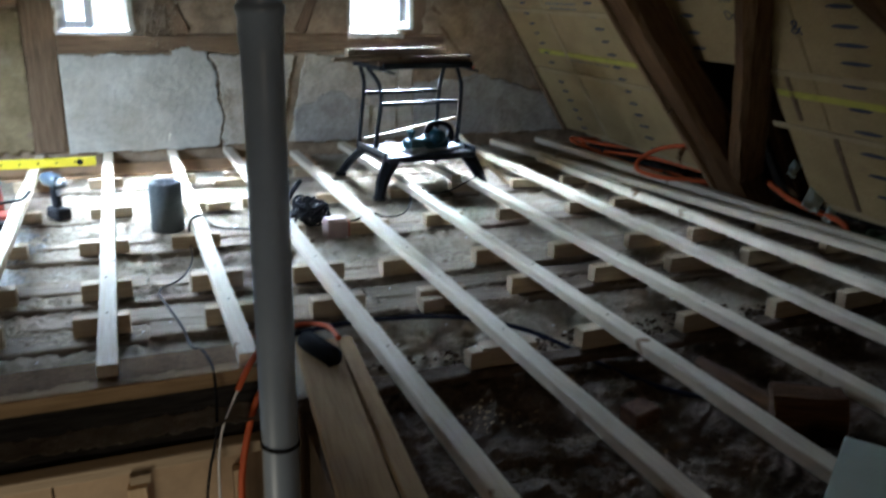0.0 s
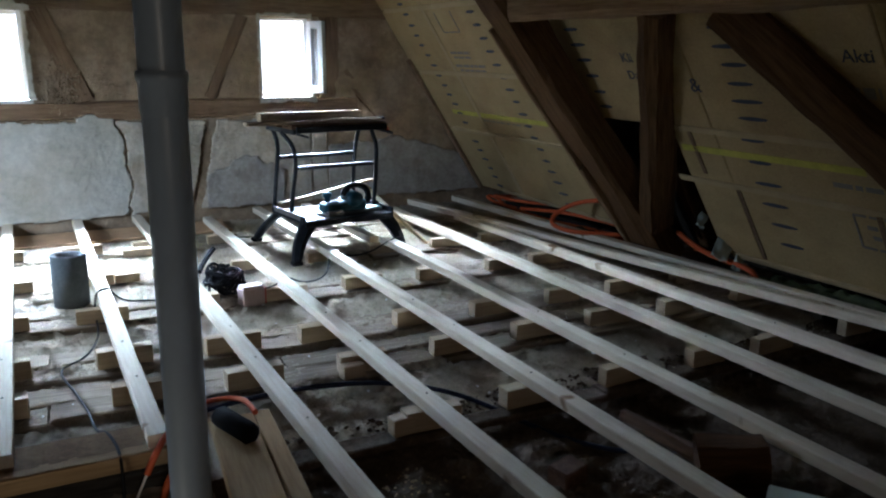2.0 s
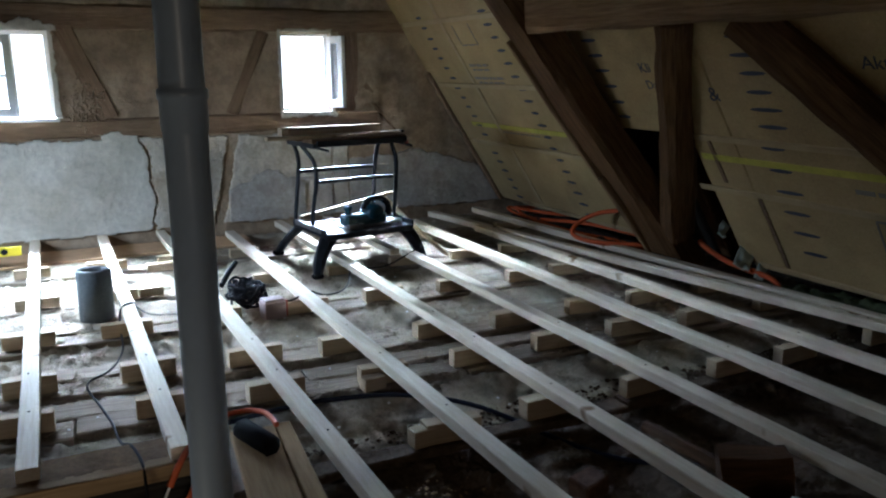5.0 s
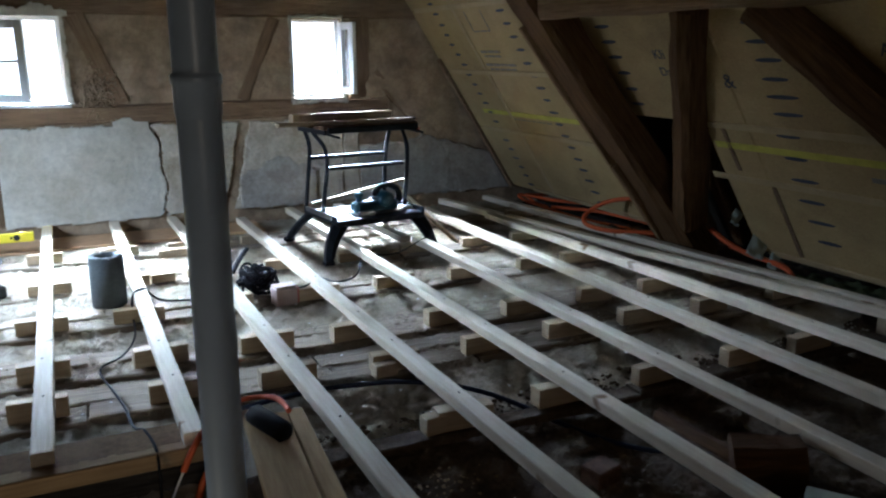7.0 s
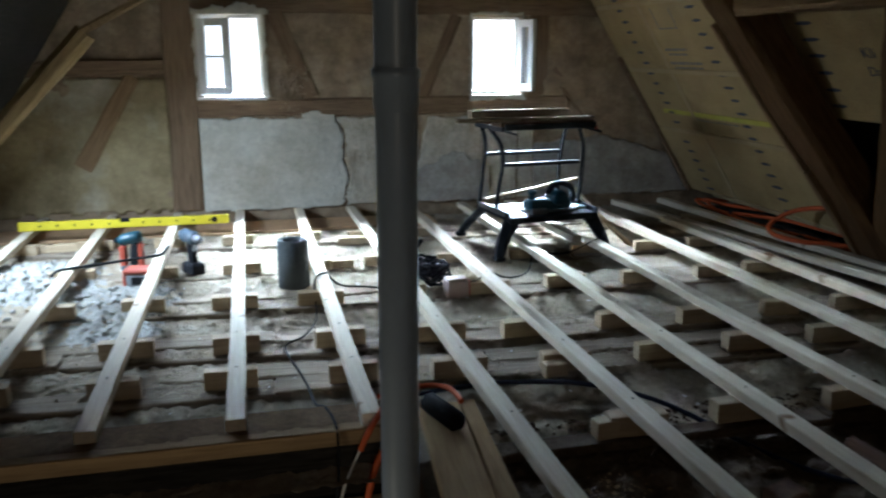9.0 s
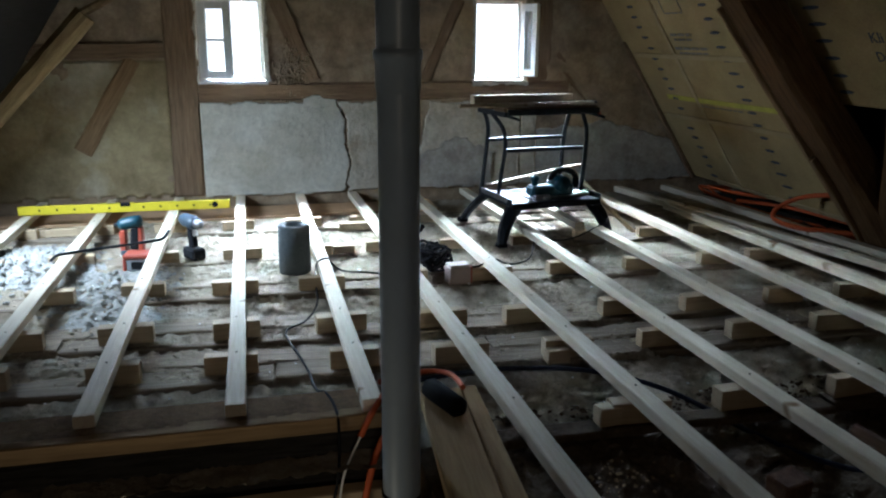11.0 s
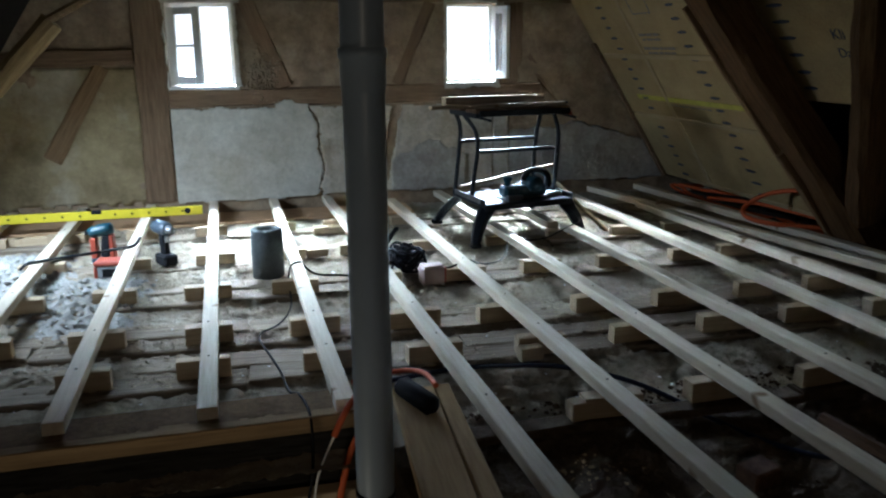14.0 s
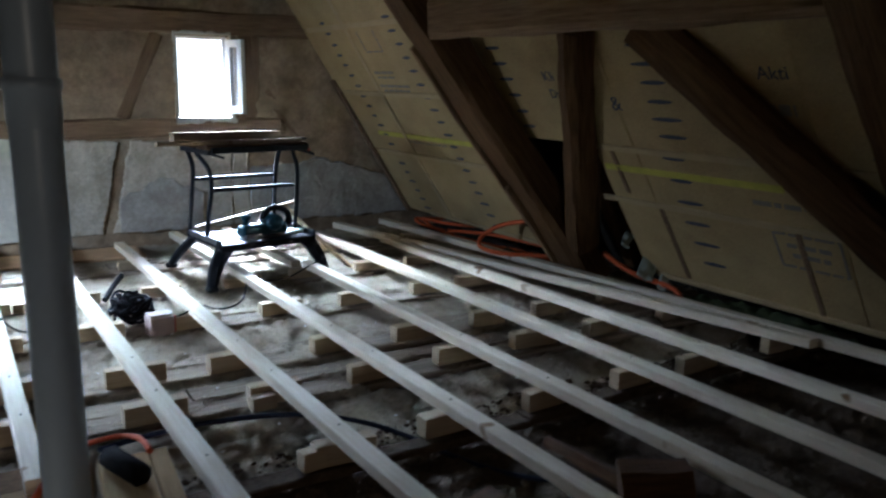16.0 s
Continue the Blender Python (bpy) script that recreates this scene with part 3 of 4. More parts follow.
def loam_height(x, y):
    h = floor_z(y) - 0.014 + 0.012 * noise.noise((x * 1.6, y * 3.5, 1)) + 0.010 * noise.noise((x * 5, y * 11, 2)) + 0.017 * abs(noise.noise((x * 15, y * 22, 3))) + 0.013 * noise.noise((x * 30, y * 36, 4)) + 0.008 * noise.noise((x * 80, y * 80, 6))
    for r0 in ROWS_Y:
        ry = row_y(x, r0)
        if -0.085 < y - ry + 0.012 * noise.noise((x * 2.0, ry * 5, 8)) < -0.028:
            h -= 0.045 * (0.5 + 0.5 * min(1, max(-1, 3 * noise.noise((x * 1.1, ry * 3, 9)) + 0.6)))
    if y < 2.33:
        h -= min(0.07, (2.33 - y) * (1.6 if x < 0.55 else 0.10))
    for cx, cy, r, a in HEAPS:
        q = ((x - cx) ** 2 + (y - cy) ** 2) / r ** 2
        if q < 1:
            h += a * (1 - q) ** 0.8 * (0.45 + 1.0 * abs(noise.noise((x * 13, y * 13, 7))) + 0.6 * noise.noise((x * 28, y * 28, 9)) + 0.35 * noise.noise((x * 60, y * 60, 3)))
    return h


nx, ny = 640, 420
xs, ys = np.linspace(-2.3, 3.9, nx), np.linspace(1.92, 5.5, ny)
verts = [(x, y, loam_height(x, y)) for y in ys for x in xs]
faces = [(j * nx + i, j * nx + i + 1, (j + 1) * nx + i + 1, (j + 1) * nx + i) for j in range(ny - 1) for i in range(nx - 1)]
me = bpy.data.meshes.new("loam")
me.from_pydata(verts, [], faces)
me.shade_smooth()
me.materials.append(LOAM)
me.materials.append(RUBBLE)
me.materials.append(LOAM_P)
for f in me.polygons:
    c = f.center
    if c.x < 0 and any((c.x - cx) ** 2 + (c.y - cy) ** 2 < r * r * (0.75 + 0.5 * noise.noise((c.x * 9, c.y * 9, 1))) for cx, cy, r, _ in HEAPS[:3]):
        f.material_index = 2
    # fill takes the darker rubble colour towards its near edge
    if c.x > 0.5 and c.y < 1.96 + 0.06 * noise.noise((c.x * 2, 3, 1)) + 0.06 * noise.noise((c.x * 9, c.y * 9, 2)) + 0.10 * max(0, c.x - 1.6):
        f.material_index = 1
ob = new("loam", me)
ob.parent = ground
tagged(ob, "grey-brown loam and rubble fill", "", "", "stuff")
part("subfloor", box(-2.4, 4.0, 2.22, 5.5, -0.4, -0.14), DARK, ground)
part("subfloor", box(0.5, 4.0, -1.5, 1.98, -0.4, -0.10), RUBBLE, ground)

nx, ny = 260, 140
verts = [(x, y, -0.095 + 0.035 * abs(noise.noise((x * 3, y * 3, 1))) + 0.02 * noise.noise((x * 9, y * 9, 2)) + 0.012 * noise.noise((x * 28, y * 28, 3)) + 0.007 * noise.noise((x * 60, y * 60, 4)))
         for y in np.linspace(0.2, 1.96, ny) for x in np.linspace(0.5, 3.9, nx)]
faces = [(j * nx + i, j * nx + i + 1, (j + 1) * nx + i + 1, (j + 1) * nx + i) for j in range(ny - 1) for i in range(nx - 1)]
me = bpy.data.meshes.new("rubble")
me.from_pydata(verts, [], faces)
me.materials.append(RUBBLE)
ob = new("rubble", me)
ob.parent = ground
tagged(ob, "dark brown rubble fill between the joists", "", "", "stuff")

# ---- floor battens and packing blocks ----
BT, BB = 0.08, 0.04
battens = []


bm = lathe([(0.0, -0.001), (0.0042, -0.001), (0.0042, 0.0006), (0.002, 0.0003), (0.0, 0.0)], 10)
SCREW = bpy.data.meshes.new("screw_head")
bm.to_mesh(SCREW)
bm.free()
SCREW.materials.append(STEEL)


def batten(x_right, y0, y1, skew=0.0, w=0.06, seed=0):
    bm = bmesh.new()
    n = 10
    rings = []
    for i in range(n + 1):
        y = y0 + (y1 - y0) * i / n
        dx = skew * (i / n) + 0.003 * noise.noise((y * 1.3, seed, 0))
        dz = 0.0015 * noise.noise((y * 2.0, seed, 5))
        b = 0.003
        rings.append([bm.verts.new((x_right - w + dx + a, y, BB + c + dz)) for a, c in
                      ((b, 0), (w - b, 0), (w, b), (w, 0.04 - b), (w - b, 0.04), (b, 0.04), (0, 0.04 - b), (0, b))])
    for a, c in zip(rings, rings[1:]):
        for j in range(8):
            k = (j + 1) % 8
            bm.faces.new((a[j], a[k], c[k], c[j]))
    bm.faces.new(rings[0])
    bm.faces.new(rings[-1][::-1])
    ob = finish(bm, "floor_batten", PINE_Y)
    tagged(ob, "planed pale pine floor batten laid on packing blocks", "batten", "floor battens")
    battens.append((x_right, y0, y1))
    for ry in ROWS_Y:
        y = ry + 0.03 + 0.01 * noise.noise((ry * 9, seed, 2))
        if y0 + 0.05 < y < y1 - 0.05:
            for dx in (0.014 * noise.noise((ry * 7, seed, 4)),):
                sc = new("screw_head", SCREW)
                sc.parent = ob
                sc.matrix_basis = pose(x_right - w / 2 + dx + skew * (y - y0) / (y1 - y0), y + dx, BT + 0.0012, 0, 0, 0)
    return ob


BATTENS = [(-1.25, 2.05, 5.42, 0), (-0.83, 2.05, 5.42, 0), (-0.425, 2.07, 5.42, 0.02), (0.0, 2.05, 5.42, 0), (0.40, 2.0, 5.40, 0),
           (0.838, 0.2, 5.40, -0.07), (1.235, 0.2, 5.15, -0.05), (1.632, 0.2, 4.24, -0.02), (2.045, 0.2, 4.10, -0.02), (2.45, 0.2, 4.95, 0),
           (2.88, 0.2, 4.55, -0.11), (3.47, 0.2, 5.2, -0.37)]
for i, (x, y0, y1, skew) in enumerate(BATTENS):
    batten(x, y0, y1, skew, seed=i * 3.7)
batten(3.30, 1.7, 5.2, skew=-0.58, seed=77)
# second lengths that carry two of the rows on to the wall
batten(1.595, 4.26, 5.36, skew=-0.02, seed=81)
batten(1.965, 4.12, 5.36, skew=-0.03, seed=85)


def block(x, y, l=0.22, d=0.05, rz=0.0):
    ob = finish(box(-l / 2, l / 2, -d / 2, d / 2, 0, BB - floor_z(y) - 0.0005, 0.002), "packing_block", PINE_X)
    ob.matrix_basis = pose(x, y, floor_z(y), 0, 0, rz)
    return tagged(ob, "short sawn pine packing block under a batten", "block", "packing blocks")


for x, y0, y1, skew in BATTENS:
    for ry in ROWS_Y:
        if y0 < ry < y1 and not (x < 1.0 and ry < 2.2):
            bx = x - 0.035 + skew * (ry - y0) / (y1 - y0) + random.uniform(-0.02, 0.02)
            block(bx, row_y(bx, ry) + 0.025 + random.uniform(-0.02, 0.02), random.uniform(0.175, 0.225), random.uniform(0.045, 0.06), random.uniform(-4, 4))

# ---- old boards between the blocks ----
rnd = random.Random(4)


def ragged_board(l, w, top, seed):
    """An old board with worn, uneven edges and a slightly dished face."""
    bm = bmesh.new()
    n = max(4, int(l / 0.06))
    rings = []
    for i in range(n + 1):
        x = l * i / n
        a = 0.012 * noise.noise((x * 3.1, seed, 1)) + 0.006 * noise.noise((x * 17, seed, 2))
        b = w + 0.014 * noise.noise((x * 2.7, seed, 3)) + 0.007 * noise.noise((x * 19, seed, 4))
        d = 0.004 * noise.noise((x * 6, seed, 5))
        rings.append([bm.verts.new((x, y, z)) for y, z in ((a, -0.03), (a, top - 0.006 + d), (a + 0.008, top + d), ((a + b) / 2, top - 0.003), (b - 0.008, top - d), (b, top - 0.007 - d), (b, -0.03))])
    for r0, r1 in zip(rings, rings[1:]):
        for j in range(7):
            k = (j + 1) % 7
            bm.faces.new((r0[j], r0[k], r1[k], r1[j]))
    bm.faces.new(rings[0])
    bm.faces.new(rings[-1][::-1])
    return bm


for ry in ROWS_Y:
    for side, wdt in ((0, 0.15), (1, 0.13)):
        if ry == ROWS_Y[0] and side:
            continue
        x = -2.2 if ry > 2.2 else 0.56
        while x < 3.8:
            l = rnd.uniform(1.0, 2.4)
            wdt = wdt if ry > 2.2 else 0.085
            y = row_y(x, ry) + (-0.03 if side == 0 else 0.135)
            turn = math.degrees(math.atan2(row_y(x + l, ry) - row_y(x, ry), l))
            # front row painted dark as rubble, a shaded copy of the pale boards
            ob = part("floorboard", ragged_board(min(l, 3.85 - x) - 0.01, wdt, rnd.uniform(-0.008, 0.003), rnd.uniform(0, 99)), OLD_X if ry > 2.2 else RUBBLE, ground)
            ob.matrix_basis = pose(x, y, floor_z(y), 0, rnd.uniform(-0.2, 0.2), turn + rnd.uniform(-0.5, 0.5))
            x += l
ob = finish(box(-1.9, 1.3, 5.06, 5.40, -0.018, 0.0, 0.003), "plank", CHIP)
tagged(ob, "reddish brown board lying along the wall foot", "plank")

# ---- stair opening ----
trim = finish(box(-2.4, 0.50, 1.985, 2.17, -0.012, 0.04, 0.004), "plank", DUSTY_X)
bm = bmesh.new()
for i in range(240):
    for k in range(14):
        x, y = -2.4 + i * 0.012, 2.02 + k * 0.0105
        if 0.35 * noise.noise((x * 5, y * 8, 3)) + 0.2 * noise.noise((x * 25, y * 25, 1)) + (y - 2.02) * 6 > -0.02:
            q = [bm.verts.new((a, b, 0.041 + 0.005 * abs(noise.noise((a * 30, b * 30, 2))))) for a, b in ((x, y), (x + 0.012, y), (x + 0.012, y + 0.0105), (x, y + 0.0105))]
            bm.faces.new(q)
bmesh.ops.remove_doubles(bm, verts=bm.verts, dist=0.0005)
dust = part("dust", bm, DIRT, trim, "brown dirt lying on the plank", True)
tagged(trim, "long pale plank edging the stair opening", "plank")
timber("trimmer_beam", (-2.4, 2.12, -0.11), (0.5, 2.12, -0.11), 0.19, 0.19, "blackened old beam beside the stair opening", seed=31).data.materials[0] = OLD_G
ob = finish(box(-2.4, 0.47, 1.965, 2.02, -0.245, -0.205, 0.004), "ledge_batten", PINE_X)
tagged(ob, "pale pine batten fixed under the old beam", "batten")
lining = thing("shaft_lining", "light brown board lining of the stair opening", "panel", kind="structure")
for i in range(4):
    part("lining_board", box(-2.4 + i * 0.73, -2.4 + (i + 1) * 0.73 - 0.006, 2.005, 2.02, -1.6, -0.246, 0.002), CHIP_L, lining)
part("stud", box(-0.01, 0.045, 1.97, 2.004, -0.62, -0.30, 0.003), PINE_Z, lining, "short pale stud")
part("stud", box(0.30, 0.345, 1.97, 2.004, -1.2, -0.30, 0.003), PINE_Z, lining, "short pale stud")
part("packing", box(0.0, 0.06, 1.95, 2.004, -0.275, -0.2455, 0.002), PINE_X, lining)
# unseen boxes that keep sky light from leaking in below the floor
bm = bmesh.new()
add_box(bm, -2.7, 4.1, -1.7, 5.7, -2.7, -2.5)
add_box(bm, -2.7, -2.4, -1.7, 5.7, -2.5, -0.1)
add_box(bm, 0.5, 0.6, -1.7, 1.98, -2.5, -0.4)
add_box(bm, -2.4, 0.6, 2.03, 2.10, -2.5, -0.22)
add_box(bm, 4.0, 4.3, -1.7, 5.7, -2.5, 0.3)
part("shaft", bm, NEAR_BLACK, ground)

# ---- pipe ----
pipe = thing("waste_pipe", "grey plastic soil pipe standing upright through the floor", "pipe")
pipe.matrix_basis = pose(0.418, 1.78, 0, 0, 0, 0)
prof = [(0.0, -1.6), (0.053, -1.6), (0.053, -1.59), (0.053, 0.9), (0.053, 0.998), (0.053, 1.00), (0.0555, 1.012), (0.0565, 1.02), (0.0565, 1.078), (0.060, 1.083), (0.0605, 1.10), (0.060, 1.1005), (0.058, 1.105), (0.0578, 1.1055), (0.0538, 1.106), (0.0535, 1.1065), (0.0535, 1.11), (0.0535, 1.5), (0.0535, 3.0), (0, 3.0)]
part("tube", lathe(prof, 40), PVC, pipe, smooth=True)

# ---- felt roll ----
roll = thing("felt_roll", "rolled dark grey felt standing on end", "roll", at=(0.240, 3.78, -0.02))
bm = bmesh.new()
rings = []
for i in range(121):
    a = i / 120 * 2 * math.pi * 3.0
    r = 0.047 + 0.028 * i / 120
    rings.append((r, a))
t = 0.0065
vin = [[bm.verts.new(((r + o) * math.cos(a), (r + o) * math.sin(a), z)) for o, z in ((0, 0), (t, 0), (t, 0.245), (0, 0.245))] for r, a in rings]
for a, b in zip(vin, vin[1:]):
    for j in range(4):
        k = (j + 1) % 4
        bm.faces.new((a[j], a[k], b[k], b[j]))
part("sheet", bm, FELT, roll, smooth=True)

# ---- folding workbench ----
bench = thing("folding_workbench", "black steel folding workbench with worn wooden jaws", "workbench")
bench.matrix_basis = pose(1.752, 4.435, -0.015, 0, 0, 7) @ Matrix.Diagonal((0.93, 1, 1, 1))


def bar(name, p0, p1, w, h, material, parent, label="", bev=0.004):
    """A straight bar with softened edges; w across, h along the given up."""
    p0, p1 = Vector(p0), Vector(p1)
    d = p1 - p0
    q = d.to_track_quat("Z", "Y").to_matrix().to_4x4()
    q.translation = p0
    bm = bmesh.new()
    add_box(bm, -w / 2, w / 2, -h / 2, h / 2, 0, d.length, bev)
    ob = part(name, bm, material, parent, label)
    ob.matrix_basis = q
    return ob


def taper_leg(top, foot, w0, w1, parent):
    """A pressed sheet leg, wide above and narrow at the foot, with a folded rib."""
    top, foot = Vector(top), Vector(foot)
    sx = 1 if foot.x > top.x else -1
    bm = bmesh.new()
    rings = []
    for k in range(7):
        f = k / 6
        c = top.lerp(foot, f) + Vector((sx * 0.02 * math.sin(f * 3.1), 0, 0))
        w = w0 + (w1 - w0) * f
        ring = [(-w / 2, -0.016), (0, -0.03), (w / 2, -0.016), (w / 2, 0.012), (0, 0.02), (-w / 2, 0.012)]
        rings.append([bm.verts.new((c.x + a, c.y + b, c.z)) for a, b in ring])
    for a, b in zip(rings, rings[1:]):
        for j in range(6):
            k = (j + 1) % 6
            bm.faces.new((a[j], a[k], b[k], b[j]))
    bm.faces.new(rings[0])
    bm.faces.new(rings[-1][::-1])
    leg = part("leg", bm, STEEL, parent)
    part("rubber_foot", box(foot.x - 0.032, foot.x + 0.032, foot.y - 0.028, foot.y + 0.028, 0.0, 0.025, 0.006), BLACK, leg)
    return leg


for sx in (-1, 1):
    taper_leg((sx * 0.26, -0.26, 0.215), (sx * 0.375 - 0.045, -0.385, 0.015), 0.12, 0.05, bench)
    taper_leg((sx * 0.27, 0.13, 0.215), (sx * 0.355 - 0.02, 0.31, 0.015), 0.09, 0.045, bench)
    f = -0.10
    part_pts = [(sx * 0.30 - 0.01, -0.10, 0.22), (sx * 0.30, -0.11, 0.36), (sx * 0.29 + 0.015, -0.12, 0.50), (sx * 0.295 + 0.02, -0.11, 0.62), (sx * 0.31, -0.07, 0.685), (sx * 0.325, -0.03, 0.715)]
    tube("upright", part_pts, 0.014, STEEL, bench)
    part_pts = [(sx * 0.295 - 0.03, 0.12, 0.22), (sx * 0.29 - 0.01, 0.14, 0.38), (sx * 0.285 + 0.01, 0.15, 0.52), (sx * 0.29 + 0.015, 0.13, 0.65), (sx * 0.32, 0.11, 0.72)]
    tube("upright", part_pts, 0.014, STEEL, bench)
    bar("jaw_bracket", (sx * 0.31, -0.20, 0.7255), (sx * 0.31, 0.20, 0.7255), 0.035, 0.03, STEEL, bench)
bm = bmesh.new()
add_box(bm, -0.315, 0.315, -0.30, 0.16, 0.205, 0.222, 0.004)
add_box(bm, -0.315, 0.315, -0.312, -0.296, 0.190, 0.226, 0.004)
add_box(bm, -0.325, -0.309, -0.30, 0.16, 0.205, 0.252, 0.004)
add_box(bm, 0.309, 0.325, -0.30, 0.16, 0.205, 0.252, 0.004)
part("step", bm, STEEL, bench, "black steel step tray with bright edge")
# thin bright metal strip along the tray's left lip
part("step_edge", box(-0.332, -0.326, -0.26, 0.12, 0.225, 0.256, 0.002), STEEL_W, bench)
bar("crossbar", (-0.27, -0.12, 0.51), (0.27, -0.12, 0.51), 0.055, 0.02, STEEL, bench)
bar("crossbar", (-0.28, 0.15, 0.545), (0.28, 0.15, 0.545), 0.05, 0.02, STEEL, bench)
part("jaw", box(-0.335, 0.335, -0.20, -0.06, 0.741, 0.765, 0.004), JAW, bench, "stained wooden front jaw")
part("jaw", box(-0.335, 0.335, 0.02, 0.17, 0.741, 0.765, 0.004), JAW, bench, "stained wooden rear jaw")
part("screw_rail", box(-0.31, 0.335, -0.216, -0.201, 0.72, 0.757, 0.004), STEEL, bench)
for x in (-0.30, 0.30):
    tube("crank", [(x, -0.20, 0.715), (x, -0.245, 0.715), (x + 0.05, -0.25, 0.70)], 0.008, STEEL, bench)
part("latch", box(0.325, 0.365, -0.19, -0.15, 0.70, 0.73, 0.005), RED, bench, "red plastic latch")


def loose_wood(name, p, l, w, h, rz, label, material, ry=0):
    ob = finish(box(-l / 2, l / 2, -w / 2, w / 2, 0, h, 0.003), name, material)
    ob.matrix_basis = pose(*p, 0, ry, rz)
    return tagged(ob, label, "wood")


loose_wood("pine_offcut", (1.645, 4.395, 0.751), 0.66, 0.058, 0.062, 9, "planed pine offcut lying across the workbench jaws", PINE_X)
loose_wood("pine_lath", (1.64, 4.285, 0.751), 0.86, 0.05, 0.022, 6, "thin brownish lath lying on the workbench", PINE_X)
loose_wood("pine_lath", (1.71, 4.535, 0.751), 0.62, 0.05, 0.022, 6, "thin brownish lath lying on the workbench", PINE_X)
saw = thing("hand_saw", "dark steel tool lying on the workbench timber", "tool", at=(2.04, 4.465, 0.751), rz=9)
part("blade", box(-0.12, 0.12, -0.02, 0.02, 0.0, 0.012, 0.003), STEEL, saw)
part("grip", box(-0.19, -0.121, -0.014, 0.014, 0.0, 0.02, 0.005), STEEL_W, saw, "bright steel end")
loose_wood("pine_lath", (1.81, 4.585, 0.285), 0.66, 0.035, 0.018, 6, "pale lath leaning through the workbench frame", PINE_X, ry=-9)
stick = tube("stick", [(2.06, 4.62, 0.33), (2.12, 4.50, 0.24), (2.22, 4.33, 0.10), (2.33, 4.19, -0.02)], 0.014, PINE_Z)
tagged(stick, "thin grey stick leaning against the workbench", "stick")

# electric planer on the step
planer = thing("electric_planer", "blue-green electric hand planer lying on the workbench step", "planer")
planer.matrix_basis = pose(1.815, 4.28, 0.208, 0, 0, 10) @ Matrix.Diagonal((1.25, 1.15, 1.05, 1))
part("sole", box(-0.14, 0.13, -0.045, 0.045, 0.0, 0.012, 0.003), STEEL_W, planer)
part("body", box(-0.13, 0.10, -0.042, 0.042, 0.0125, 0.075, 0.012), TEAL, planer)
bm = lathe([(0.0, -0.05), (0.036, -0.05), (0.045, -0.035), (0.045, 0.035), (0.036, 0.05), (0.0, 0.05)], 20)
ob = part("motor", bm, TEAL, planer, "rounded motor housing", True)
ob.matrix_basis = pose(0.03, -0.01, 0.082, 90, 0, 0)
bm = lathe([(0.0, -0.056), (0.026, -0.056), (0.034, -0.05), (0.034, -0.044)], 20)
ob = part("belt_cover", bm, STEEL_W, planer, "round pale cover", True)
ob.matrix_basis = pose(0.01, -0.0, 0.055, 90, 0, 0)
tube("handle", [(-0.01, 0, 0.10), (0.0, 0, 0.145), (0.05, 0, 0.162), (0.11, 0, 0.140), (0.135, 0, 0.09), (0.12, 0, 0.05)], 0.017, BLACK, planer)
bm = lathe([(0.0, 0.0), (0.016, 0.0), (0.014, 0.02), (0.024, 0.036), (0.020, 0.052), (0.0, 0.056)], 16)
ob = part("knob", bm, TEAL, planer, "", True)
ob.matrix_basis = pose(-0.10, 0, 0.076)
part("fence", box(-0.135, -0.05, -0.075, -0.046, 0.0, 0.03, 0.004), STEEL_W, planer)
box_p = finish(box(-0.07, 0.07, -0.05, 0.05, 0, 0.018, 0.004), "paper_pack", PALE)
box_p.matrix_basis = pose(2.01, 4.335, 0.208, 0, 0, 14)
tagged(box_p, "small pale cardboard pack lying on the workbench step", "pack")
cord = tube("planer_cord", [(1.93, 4.30, 0.25), (1.99, 4.36, 0.28), (2.08, 4.40, 0.24), (2.13, 4.30, 0.10), (2.10, 4.05, 0.088), (1.98, 3.98, 0.086), (1.82, 3.97, 0.01), (1.66, 3.98, 0.02), (1.585, 3.94, 0.088), (1.55, 3.85, 0.03), (1.45, 3.62, 0.008), (1.30, 3.55, 0.01), (1.19, 3.46, 0.088), (1.10, 3.44, 0.03), (1.04, 3.46, 0.05)], 0.0045, BLACK)
tagged(cord, "thin black mains cord winding over the battens", "cord")

# ---- socket box and the black bundle beside it ----
sock = thing("socket_box", "pinkish white distribution box with red side", "box", at=(1.005, 3.425, floor_z(3.425)), rz=6)
sock.matrix_basis = sock.matrix_basis @ Matrix.Diagonal((1.08, 1.0, 1.3, 1))
part("case", box(-0.05, 0.05, -0.04, 0.04, 0.0, 0.068, 0.004), PINKISH, sock)
part("lid", box(-0.047, 0.047, -0.037, 0.037, 0.0682, 0.076, 0.003), PINKISH, sock, "faded pink lid")
part("side", box(0.0502, 0.058, -0.038, 0.038, 0.004, 0.066, 0.002), RED, sock, "red side plate")
bundle = thing("cord_bundle", "tangled black cord bundle with blue plug", "cord", at=(0.925, 3.63, floor_z(3.63)))
rb = random.Random(11)
for k in range(9):
    pts = []
    a0 = rb.uniform(0, 6.28)
    for i in range(14):
        a = a0 + i * 0.9
        r = rb.uniform(0.03, 0.115)
        pts.append((r * math.cos(a), r * 1.2 * math.sin(a), rb.uniform(0.008, 0.15)))
    tube("loop", pts, 0.007, BLACK, bundle)
part("plug", box(0.06, 0.10, -0.10, -0.06, 0.0, 0.045, 0.008), BLUE, bundle, "blue plug")
rod = tube("black_handle", [(0.86, 3.93, 0.03), (0.93, 4.08, 0.07), (0.985, 4.15, 0.095)], 0.014, BLACK)
tagged(rod, "short black rubber handle leaning on a block", "handle")

